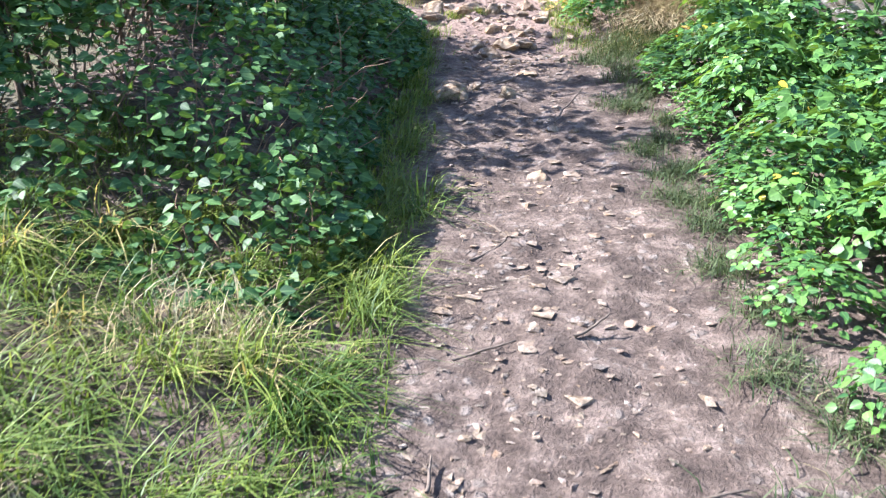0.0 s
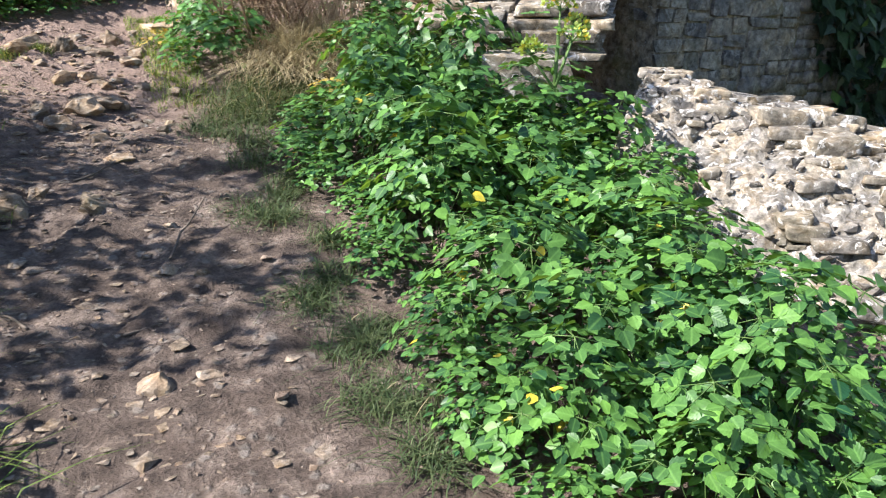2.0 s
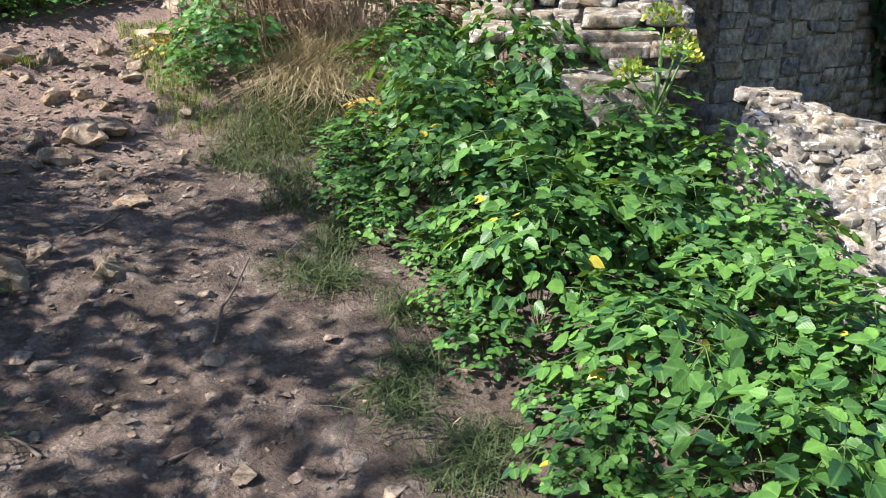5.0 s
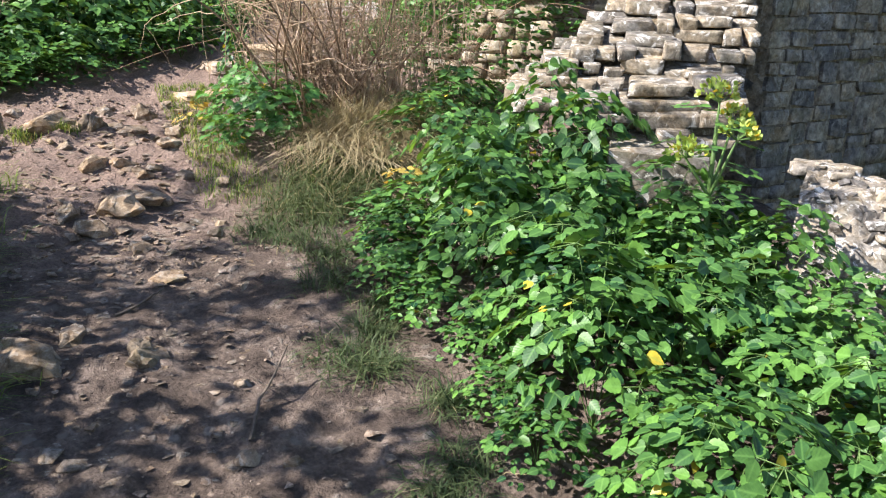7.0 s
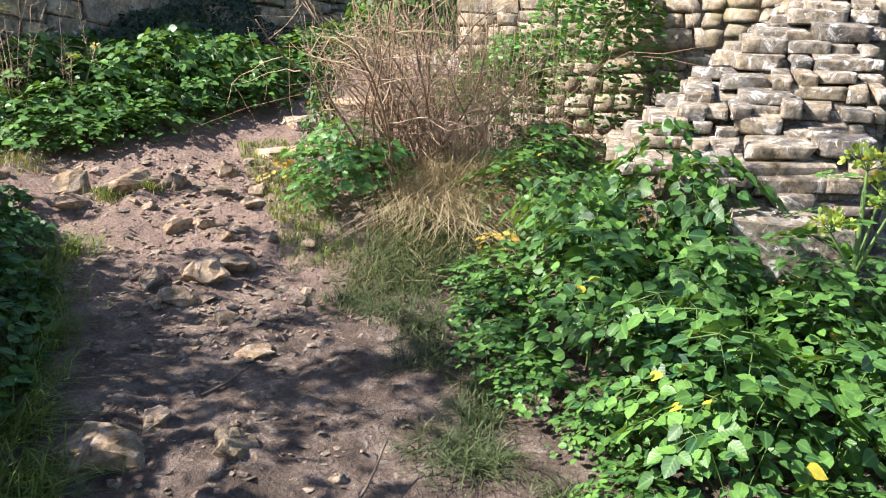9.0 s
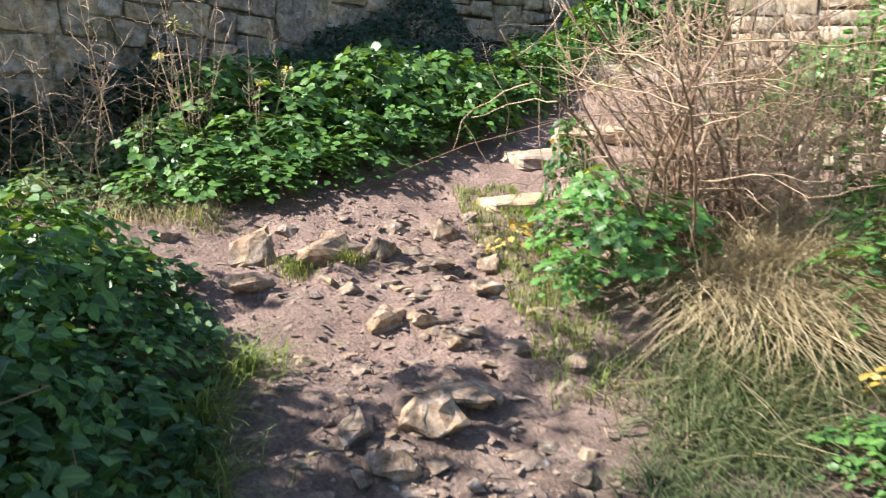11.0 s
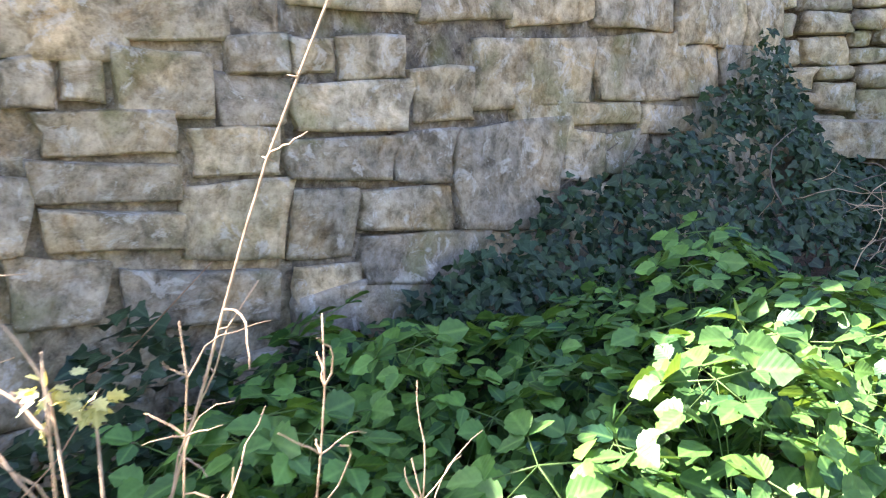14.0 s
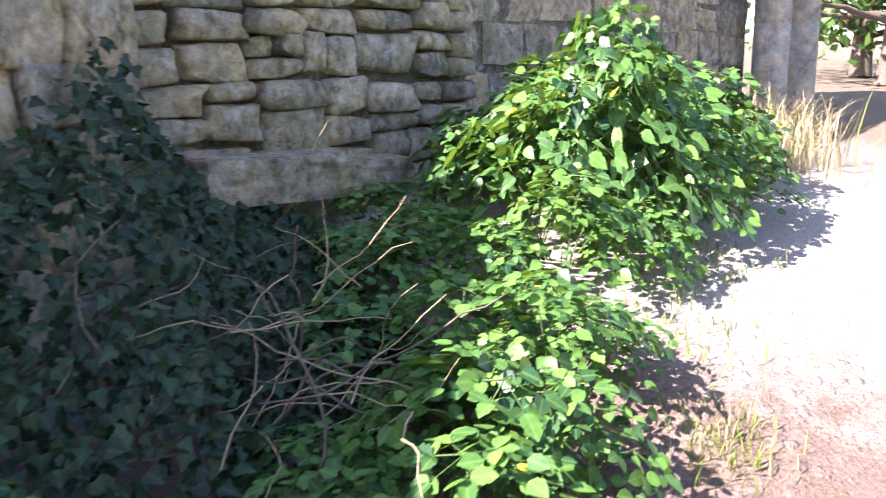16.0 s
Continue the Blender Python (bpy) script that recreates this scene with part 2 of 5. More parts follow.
BROAD_LEAF = leaf_material("broad_leaf", (0.016, 0.064, 0.028), (0.146, 0.305, 0.056), yellow_from=0.985, rough=0.42, through_light=0.28)
CELERY_LEAF = leaf_material("cut_leaf", (0.04, 0.13, 0.03), (0.14, 0.30, 0.07), yellow_from=0.99)
YELLOW_LEAF = leaf_material("yellowed_leaf", (0.36, 0.26, 0.05), (0.50, 0.40, 0.10), yellow_from=0.99)
BRAMBLE_LEAF = leaf_material("bramble_leaf", (0.024, 0.076, 0.024), (0.135, 0.265, 0.075), (0.16, 0.19, 0.12), 0.95, 0.55)
IVY_LEAF = leaf_material("ivy_leaf", (0.008, 0.024, 0.011), (0.036, 0.075, 0.030), (0.12, 0.09, 0.05), 0.95, 0.44, 0.15, 0.5)
TREE_LEAF = leaf_material("tree_leaf", (0.02, 0.05, 0.012), (0.08, 0.16, 0.03), yellow_from=0.99)
GRASS = leaf_material("grass_blade", (0.045, 0.10, 0.02), (0.28, 0.35, 0.075), (0.42, 0.36, 0.16), 0.90, 0.5, 0.35, 0.0, (1.3, 1.2, 0.7))
DRY_GRASS = leaf_material("dry_grass", (0.34, 0.27, 0.15), (0.62, 0.53, 0.34), (0.20, 0.24, 0.07), 0.76, 0.6, 0.3, 0.0, (1.0, 1.0, 0.9))
VERGE_GRASS = leaf_material("worn_grass", (0.030, 0.060, 0.022), (0.15, 0.18, 0.075), (0.34, 0.29, 0.17), 0.86, 0.6, 0.25, 0.0, (1.2, 1.15, 0.8))
# greyer bramble leaf, lightened so its colour carries the sun before the wall
LIT_GROUND_LEAF = leaf_material("lit_low_leaf", (0.045, 0.10, 0.035), (0.20, 0.30, 0.11), (0.32, 0.30, 0.22), 0.86, 0.45)
GREEN_STALK = stalk_material("green_stalk", (0.05, 0.11, 0.025), (0.13, 0.20, 0.055), 0.5)
DRY_STALK = stalk_material("dry_stalk", (0.25, 0.165, 0.10), (0.54, 0.41, 0.27))
TWIG = stalk_material("brown_twig", (0.11, 0.066, 0.043), (0.36, 0.235, 0.15))
BARK = stalk_material("bark", (0.07, 0.055, 0.042), (0.19, 0.15, 0.115))


# ---- shapes ----
def lattice(x, y, seed):
    """Smooth random values in -1 to 1 on a unit grid."""
    x, y = np.asarray(x, float), np.asarray(y, float)
    xi, yi = np.floor(x), np.floor(y)
    fx, fy = x - xi, y - yi
    fx, fy = fx * fx * (3 - 2 * fx), fy * fy * (3 - 2 * fy)

    def h(a, b):
        s = np.sin(a * 127.1 + b * 311.7 + seed * 74.7) * 43758.5453
        return (s - np.floor(s)) * 2 - 1

    return (h(xi, yi) * (1 - fx) + h(xi + 1, yi) * fx) * (1 - fy) + (h(xi, yi + 1) * (1 - fx) + h(xi + 1, yi + 1) * fx) * fy


def ease(a, b, t):
    t = np.clip((t - a) / (b - a), 0, 1)
    return t * t * (3 - 2 * t)


SLOPE_Y = [-200, -60, -20, -4, 1.08, 3.33, 4.78, 5.94, 7.24, 8.5, 9.3, 10.2, 11.5, 13, 20, 60, 200]
SLOPE_Z = [-6, -4, -2.5, -0.62, 0.26, 0.62, 0.86, 1.07, 1.30, 1.53, 1.68, 1.85, 2.12, 2.35, 3.0, 5.0, 8.0]


def ground(x, y):
    """Height of the ground without its fine relief."""
    x, y = np.asarray(x, float), np.asarray(y, float)
    z = np.interp(y, SLOPE_Y, SLOPE_Z)
    z = z + 0.22 * ease(0.1, 1.6, -x) * ease(9.5, 7.5, y)
    z = z + 0.10 * ease(1.0, 2.4, x) * ease(3.0, 4.5, y) * ease(9.5, 8, y)
    z = z + 0.16 * ease(1.6, 2.6, x) * ease(10.3, 11.3, y)
    z = z - 1.6 * ease(3.6, 5.0, x) * ease(9.0, 7.5, y)
    return z


def relief(x, y):
    """Lumps, ruts and trodden unevenness."""
    near = np.exp(-((np.asarray(x) - 0.5) / 6) ** 2 - ((np.asarray(y) - 5) / 12) ** 2)
    r = 0.020 * lattice(x * 2.2, y * 2.2, 1) + 0.014 * lattice(x * 6, y * 6, 2) + 0.009 * lattice(x * 14, y * 14, 3)
    ridge = 1 - np.abs(lattice(x * 7 + 3, y * 5, 5))
    u, v = 0.78 * x + 0.62 * y, 0.78 * y - 0.62 * x
    clod = 1 - np.abs(lattice(u * 13 + 0.8 * lattice(x * 5, y * 5, 8), v * 12 + 0.8 * lattice(x * 4, y * 6, 18), 6))
    r = r + 0.007 * ridge ** 3 + 0.013 * clod ** 4 + 0.013 * np.maximum(0, lattice(u * 21, v * 21, 4))
    stony = ease(6.6, 7.6, y)
    return near * r * (1 + 0.7 * stony)


def gz(x, y):
    return ground(x, y) + relief(x, y)


def mesh(name, verts, faces, mat, smooth=True, tint=None, uv=None):
    me = bpy.data.meshes.new(name)
    verts = np.asarray(verts, np.float32)
    if isinstance(faces, np.ndarray) and faces.ndim == 2:
        k = faces.shape[1]
        me.vertices.add(len(verts))
        me.vertices.foreach_set("co", verts.ravel())
        me.loops.add(faces.size)
        me.loops.foreach_set("vertex_index", faces.astype(np.int32).ravel())
        me.polygons.add(len(faces))
        me.polygons.foreach_set("loop_start", np.arange(0, faces.size, k, dtype=np.int32))
        me.update(calc_edges=True)
    else:
        me.from_pydata([tuple(map(float, v)) for v in verts], [], [tuple(map(int, f)) for f in faces])
    if tint is not None:
        me.attributes.new("tint", "FLOAT", "POINT").data.foreach_set("value", np.asarray(tint, np.float32))
    if uv is not None:
        me.attributes.new("leaf_uv", "FLOAT_VECTOR", "POINT").data.foreach_set("vector", np.asarray(uv, np.float32).ravel())
    me.materials.append(mat)
    if smooth:
        me.shade_smooth()
    me.validate()
    return me


def blade_shape(kind):
    """A leaf blade from its stalk at the origin along +y, 1 long, as vertices (x, y, z), triangles and (across, along)."""
    if kind == "oval":
        half = [(0.0, 0.0), (0.20, 0.12), (0.34, 0.30), (0.36, 0.48), (0.31, 0.66), (0.20, 0.84), (0.0, 1.0)]
    elif kind == "toothed":
        half = [(0.0, 0.0), (0.19, 0.06), (0.34, 0.22), (0.315, 0.32), (0.385, 0.43), (0.29, 0.54), (0.31, 0.65), (0.17, 0.83), (0.0, 1.0)]
    elif kind == "ivy":
        half = [(0.0, 0.0), (0.28, -0.08), (0.50, 0.20), (0.28, 0.40), (0.20, 0.64), (0.0, 1.0)]
    elif kind == "small":
        half = [(0.0, 0.0), (0.34, 0.45), (0.0, 1.0)]
    elif kind == "plain":
        half = [(0.0, 0.0), (0.26, 0.14), (0.37, 0.42), (0.23, 0.74), (0.0, 1.0)]
    else:
        half = [(0.0, 0.0), (0.30, 0.10), (0.20, 0.22), (0.42, 0.42), (0.24, 0.50), (0.36, 0.74), (0.16, 0.72), (0.0, 1.0)]
    n = len(half)
    v, uv, f = [], [], []
    for s in (1, -1):
        for x, y in half[1:-1]:
            v.append((s * x, y, 0.20 * x - 0.10 * y * y + (0.012 if int(y * 50) % 2 else 0)))
            uv.append((s * x, y, 0))
    mids = [(0, y, -0.10 * y * y) for y in (0.0, 0.33, 0.66, 1.0)]
    base = len(v)
    v += mids
    uv += [(0, m[1], 0) for m in mids]
    k = n - 2
    for s in (0, 1):
        prev = base
        at = 0
        for i in range(k):
            w = s * k + i
            y = half[i + 1][1]
            nxt = 0 if y < 0.25 else 1 if y < 0.58 else 2 if y < 0.9 else 3
            mid = base + at
            if i == 0:
                f.append((base, w, base + 1) if s == 0 else (base, base + 1, w))
                at = 1
            else:
                tri = (prev, w, base + at)
                f.append(tri if s == 0 else tri[::-1])
                want = 1 if y < 0.5 else 2
                if want > at:
                    tri = (base + at, w, base + want)
                    f.append(tri if s == 0 else tri[::-1])
                    at = want
            prev = w
        for tri in ([(prev, base + 3, base + 2)] if at == 2 else [(prev, base + 3, base + 2), (prev, base + 2, base + 1)]):
            f.append(tri if s == 0 else tri[::-1])
    return np.array(v), np.array(f), np.array(uv)


BLADES = {k: blade_shape(k) for k in ("oval", "toothed", "ivy", "cut", "plain", "small")}


def frames(ahead, up):
    """Turns whose y points ahead and z as near up as can be."""
    y = ahead / np.linalg.norm(ahead, axis=1, keepdims=True)
    x = np.cross(y, up)
    x /= np.linalg.norm(x, axis=1, keepdims=True) + 1e-9
    return np.stack([x, y, np.cross(x, y)], -1)


def leaf_soup(name, kind, places, ahead, up, size, mat, tint=None, seed=0):
    """Many blades in one mesh."""
    g = np.random.default_rng(seed)
    v, f, uv = BLADES[kind]
    n = len(places)
    turn = frames(ahead, up)
    wide = g.uniform(0.85, 1.2, (n, 1, 1)) * np.array([1, 0, 0]) + np.array([0, 1, 0]) + g.uniform(0.3, 1.4, (n, 1, 1)) * np.array([0, 0, 1])
    local = v[None] * wide * np.asarray(size).reshape(-1, 1, 1)
    w = np.einsum("nij,nkj->nki", turn, local) + places[:, None]
    faces = (f[None] + (np.arange(n) * len(v))[:, None, None]).reshape(-1, 3)
    tint = g.random(n) if tint is None else tint
    return mesh(name, w.reshape(-1, 3), faces, mat, True, np.repeat(tint, len(v)), np.tile(uv, (n, 1)))


def grass_soup(name, roots, length, mat, lean=0.5, width=0.004, seed=0, direction=None, tint=None):
    """Many bent blades of grass in one mesh."""
    g = np.random.default_rng(seed)
    n = len(roots)
    a = g.uniform(0, 2 * np.pi, n)
    out = np.stack([np.cos(a), np.sin(a), 0 * a], -1)
    if direction is not None:
        out = out * 0.6 + direction
        out /= np.linalg.norm(out, axis=1, keepdims=True) + 1e-9
    L = np.asarray(length) * g.uniform(0.6, 1.15, n)
    bend = g.uniform(0.25, 1.0, n) * lean
    side = np.stack([-out[:, 1], out[:, 0], 0 * a], -1) * (width * g.uniform(0.6, 1.3, n))[:, None]
    pts = []
    for s in (0.0, 0.4, 0.75, 1.0):
        rise = s * (1 - 0.55 * bend * s)
        pts.append(roots + out * (L * bend * s * s)[:, None] + np.array([0, 0, 1]) * (L * rise)[:, None])
    rows = [pts[0] - side, pts[0] + side, pts[1] - side * 0.9, pts[1] + side * 0.9, pts[2] - side * 0.6, pts[2] + side * 0.6, pts[3]]
    v = np.stack(rows, 1)
    f = np.array([(0, 1, 3), (0, 3, 2), (2, 3, 5), (2, 5, 4), (4, 5, 6)])
    faces = (f[None] + (np.arange(n) * 7)[:, None, None]).reshape(-1, 3)
    uv = np.tile(np.array([(-1, 0, 0), (1, 0, 0), (-1, 0.4, 0), (1, 0.4, 0), (-1, 0.8, 0), (1, 0.8, 0), (0, 1, 0)]), (n, 1))
    tint = g.random(n) if tint is None else tint
    return mesh(name, v.reshape(-1, 3), faces, mat, True, np.repeat(tint, 7), uv)


def tubes(name, lines, mat, sides=5):
    """Tapered stalks: each line is a list of (x, y, z, radius)."""
    V, F = [], []
    ring = [(math.cos(2 * math.pi * i / sides), math.sin(2 * math.pi * i / sides)) for i in range(sides)]
    for line in lines:
        p = np.array(line, float)
        d = np.gradient(p[:, :3], axis=0)
        d /= np.linalg.norm(d, axis=1, keepdims=True) + 1e-9
        ref = np.array([0.0, 0, 1]) if abs(d[0][2]) < 0.9 else np.array([1.0, 0, 0])
        start = len(V)
        for q, e in zip(p, d):
            u = np.cross(e, ref)
            u /= np.linalg.norm(u) + 1e-9
            w = np.cross(e, u)
            V += [q[:3] + q[3] * (c * u + s * w) for c, s in ring]
        for i in range(len(p) - 1):
            for k in range(sides):
                a, b = start + i * sides + k, start + i * sides + (k + 1) % sides
                F.append((a, b, b + sides, a + sides))
        V.append(p[-1, :3])
        top = start + (len(p) - 1) * sides
        F += [(top + k, top + (k + 1) % sides, len(V) - 1) for k in range(sides)]
    return mesh(name, V, F, mat)


def wander(g, start, ahead, length, steps, jitter, r0, r1, droop=0.0):
    """A crooked tapering line."""
    p, d = np.array(start, float), np.array(ahead, float)
    d /= np.linalg.norm(d)
    line = [(*p, r0)]
    for i in range(steps):
        d = d + g.normal(0, jitter, 3) + np.array([0, 0, -droop])
        d /= np.linalg.norm(d)
        p = p + d * length / steps
        line.append((*p, r0 + (r1 - r0) * (i + 1) / steps))
    return line


def child(parent, name, data, label="", kind=""):
    ob = new(name, data)
    ob.parent = parent
    return tagged(ob, label, kind=kind)


def stone_mesh(name, seed, mat, cuts=3, rough=0.06, round_=0.12, skew=0.08, crisp=False):
    """A rough block of unit size about the origin: skewed corners, chipped faces, worn edges."""
    g = random.Random(seed)
    bm = bmesh.new()
    bmesh.ops.create_cube(bm, size=1.0)
    corners = {tuple(1 if c > 0 else -1 for c in v.co): Vector((g.uniform(-skew, skew), g.uniform(-0.03, 0.03), g.uniform(-skew, skew))) for v in bm.verts}
    bmesh.ops.subdivide_edges(bm, edges=bm.edges[:], cuts=cuts, use_grid_fill=True)
    off = Vector((g.uniform(-50, 50), g.uniform(-50, 50), g.uniform(-50, 50)))
    for v in bm.verts:
        if crisp:
            v.co = Vector([q if abs(q) > 0.49 or abs(q) < 0.1 else math.copysign(0.415 if cuts > 2 else 0.36, q) for q in v.co])
        c = v.co.copy()
        shift = Vector()
        for k, d in corners.items():
            shift += d * math.prod(0.5 + k[i] * c[i] for i in range(3))
        edge = sorted((abs(c.x), abs(c.y), abs(c.z)))[1] * 2
        v.co = c.lerp(c.normalized() * 0.58, round_ * edge ** 4) + shift
        v.co += noise.noise_vector(c * 2.3 + off) * rough + noise.noise_vector(c * 6.3 + off) * rough * 0.5
    me = bpy.data.meshes.new(name)
    bm.to_mesh(me)
    bm.free()
    me.materials.append(mat)
    return me


def hull_rock(name, seed, mat, count=14, flat=1.0):
    """An angular broken rock of unit size about the origin."""
    g = random.Random(seed)
    bm = bmesh.new()
    for _ in range(count):
        d = Vector((g.gauss(0, 1), g.gauss(0, 1), g.gauss(0, 1) * flat)).normalized() * g.uniform(0.42, 0.62)
        bm.verts.new(d)
    out = bmesh.ops.convex_hull(bm, input=bm.verts[:])
    loose = [v for v in bm.verts if not v.link_faces]
    bmesh.ops.delete(bm, geom=loose, context="VERTS")
    if count > 9:
        bmesh.ops.bevel(bm, geom=bm.edges[:], offset=0.035, segments=1, affect="EDGES")
        bmesh.ops.triangulate(bm, faces=bm.faces[:])
        bmesh.ops.subdivide_edges(bm, edges=[e for e in bm.edges if e.calc_length() > 0.16], cuts=1)
        bmesh.ops.triangulate(bm, faces=bm.faces[:])
        off = Vector((seed * 3.7, seed * 1.3, 0))
        for v in bm.verts:
            v.co += noise.noise_vector(v.co * 3.0 + off) * 0.12 + noise.noise_vector(v.co * 8 + off) * 0.06
    me = bpy.data.meshes.new(name)
    bm.to_mesh(me)
    bm.free()
    me.materials.append(mat)
    return me


# ---- ground ----
def spread(dense, far, count):
    """Grid lines: even between the dense bounds, then ever wider out to far."""
    a, b, step = dense
    mid = np.arange(a, b + step / 2, step)
    grow = np.geomspace(step * 1.5, far, count)
    return np.concatenate([a - grow[::-1], mid, b + grow])


gx, gy = spread((-0.8, 1.9, 0.036), 180, 34), spread((1.9, 9.6, 0.036), 180, 34)
GX, GY = np.meshgrid(gx, gy)
GZ = gz(GX, GY)
gi = np.arange(GX.size).reshape(GX.shape)
quads = np.stack([gi[:-1, :-1], gi[:-1, 1:], gi[1:, 1:], gi[1:, :-1]], -1).reshape(-1, 4)
tagged(new("ground", mesh("ground", np.stack([GX, GY, GZ], -1).reshape(-1, 3), quads, SOIL)), "trodden brown soil path with stones and sun glare painted pale", "ground", kind="structure")

STONES = {}


def stones_for(mat, key, count=9, cuts=2, rough=0.05, round_=0.26):
    if key not in STONES:
        STONES[key] = [stone_mesh("stone", 40 * len(STONES) + i, mat, 1 if key in ("tower", "plain") else 3 if key in ("wall", "corner") else cuts, 0.10 if key == "corner" else 0.075 if key == "wall" else rough, {"corner": 0.42, "ruin": 0.26, "wall": 0.09, "step": 0.10}.get(key, round_), 0.12 if key == "corner" else 0.09, key in ("wall", "corner", "ruin", "step")) for i in range(count)]
        if key in ("wall", "corner", "ruin", "step"):
            for me in STONES[key]:
                me.shade_smooth()
    return STONES[key]


def rubble_wall(name, a, b, z0, z1, thick, key, mat, label, course, length, proud=0.03, seed=0, mortar=MORTAR, lean=0.0, near=None, known=(), gap=0.006):
    """A wall of laid stones between the plan points a and b, its face on the right-hand side of a to b."""
    g = random.Random(seed)
    a, b = Vector((*a, 0)), Vector((*b, 0))
    run = (b - a).length
    ahead = (b - a) / run
    out = Vector((ahead.y, -ahead.x, 0))
    fine = 0.05 if key == "wall" else 0.12
    n = max(2, int(run / fine))
    m = max(2, int((z1 - z0) / fine))
    V, F = [], []
    for side in (0, 1):
        for j in range(m + 1):
            for i in range(n + 1):
                p = a + ahead * (run * i / n) - out * (side * thick)
                z = z0 + (z1 - z0) * j / m
                w = (0.006 * noise.noise(Vector((p.x * 4, p.y * 4, z * 4 + seed))) + 0.006 * noise.noise(Vector((p.x * 13, p.y * 13, z * 13 + seed)))) * (1 - 2 * side) - 0.004 * (1 - side)
                q = p + out * (w - lean * (z - z0))
                V.append((q.x, q.y, z))
    k = (n + 1) * (m + 1)
    at = lambda s, i, j: s * k + j * (n + 1) + i  # noqa: E731
    for j in range(m):
        for i in range(n):
            F.append((at(0, i, j), at(0, i + 1, j), at(0, i + 1, j + 1), at(0, i, j + 1)))
            F.append((at(1, i + 1, j), at(1, i, j), at(1, i, j + 1), at(1, i + 1, j + 1)))
    for i in range(n):
        F.append((at(0, i, m), at(0, i + 1, m), at(1, i + 1, m), at(1, i, m)))
    for j in range(m):
        F.append((at(1, 0, j), at(0, 0, j), at(0, 0, j + 1), at(1, 0, j + 1)))
        F.append((at(0, n, j), at(1, n, j), at(1, n, j + 1), at(0, n, j + 1)))
    wall = tagged(new(name, mesh(name, V, F, mortar)), label, "wall", kind="structure")
    kinds = stones_for(mat, key)
    angle = math.atan2(ahead.y, ahead.x)
    rest = []
    # the stones that can be told apart: run along the wall, height, and how they lean
    laid = [((p - a.x) / ahead.x, (q - a.x) / ahead.x, r, t, k) for p, q, r, t, k in known]
    for p, q, r, t, k in laid:
        deep = 0.24
        c = a + ahead * ((p + q) / 2) + out * (proud * g.uniform(0.5, 1.2) - deep / 2) + Vector((0, 0, (r + t) / 2))
        child(wall, "stone", g.choice(kinds)).matrix_basis = Matrix.LocRotScale(c, Euler((g.uniform(-0.02, 0.02), -k, angle)), Vector((q - p - 0.5 * gap, deep, t - r - 0.5 * gap)))

    def split(x, z, w, h):
        big = w > length[1] or h > course[1]
        if not big and g.random() < 0.75 or (w < 1.7 * length[0] and h < 1.7 * course[0]):
            if any(p < x + w / 2 < q and r < z + h / 2 < t for p, q, r, t, _ in laid):
                return
            lay(wall, kinds, g, a, ahead, out, angle, x + w / 2, z + h / 2, w, h, thick, proud, lean, z0, seed, near, rest, gap)
            return
        f = g.uniform(0.36, 0.64)
        if (w / length[1] > h / course[1] and w > 1.5 * length[0]) or h < 1.5 * course[0]:
            split(x, z, w * f, h)
            split(x + w * f, z, w * (1 - f), h)
        else:
            split(x, z, w, h * f)
            split(x, z + h * f, w, h * (1 - f))

    # bands of uneven height, each broken up at random
    z = z0
    while z < z1 - 0.05:
        tall_band = min(g.uniform(2.0, 3.2) * course[1], z1 - z)
        x = 0.0
        while x < run - 0.02:
            wide = min(g.uniform(2.2, 4.0) * length[1], run - x)
            split(x, z + g.uniform(-0.03, 0.03), wide, tall_band)
            x += wide
        z += tall_band
    if rest:
        V, F = [], []
        for me, m in rest:
            base = len(V)
            V += [m @ v.co for v in me.vertices]
            F += [tuple(i + base for i in q.vertices) for q in me.polygons]
        child(wall, "stones", mesh("stones", V, F, mat), "", "stuff")
    return wall


def lay(wall, kinds, g, a, ahead, out, angle, x, z, w, h, thick, proud, lean, z0, seed, near, rest, gap):
    deep = 0.22
    wob = 0.012 * noise.noise(Vector((x * 1.7, z * 1.7, seed)))
    p = a + ahead * x + out * (proud * g.uniform(0.5, 1.0) - deep / 2 + wob - lean * (z - z0)) + Vector((0, 0, z + 0.012 * math.sin(x * 2.3 + seed)))
    place = Matrix.LocRotScale(p, Euler((g.uniform(-0.015, 0.015), g.uniform(-0.05, 0.05), angle + g.choice((0, math.pi)) + g.uniform(-0.015, 0.015))), Vector((w * 0.995 - gap, deep, h * 0.995 - gap)))
    shape = g.choice(kinds)
    if near is None or near(p):
        child(wall, "stone", shape).matrix_basis = place
    else:
        rest.append((shape, place))


def wall_line(x):
    return 1.026 * x + 11.30


# stones of the long wall that stand out: from x, to x, bottom, top, lean
LONG_STONES = [
    (-0.81, -0.56, 3.07, 3.19, 0.04), (-0.56, -0.45, 3.0, 3.1, 0.02), (-0.92, -0.84, 2.93, 3.04, 0.0), (-0.835, -0.765, 2.94, 3.05, -0.05), (-0.76, -0.60, 2.89, 3.06, -0.02),
    (-0.59, -0.45, 2.87, 3.0, -0.02), (-0.88, -0.65, 2.82, 2.92, -0.03), (-0.64, -0.46, 2.75, 2.87, -0.06), (-0.66, -0.46, 2.54, 2.74, -0.09), (-0.90, -0.67, 2.71, 2.81, -0.07),
    (-0.89, -0.67, 2.60, 2.70, -0.1), (-1.06, -0.90, 2.62, 2.80, -0.1), (-0.94, -0.80, 2.45, 2.60, -0.12), (-0.78, -0.50, 2.38, 2.53, -0.12),
]
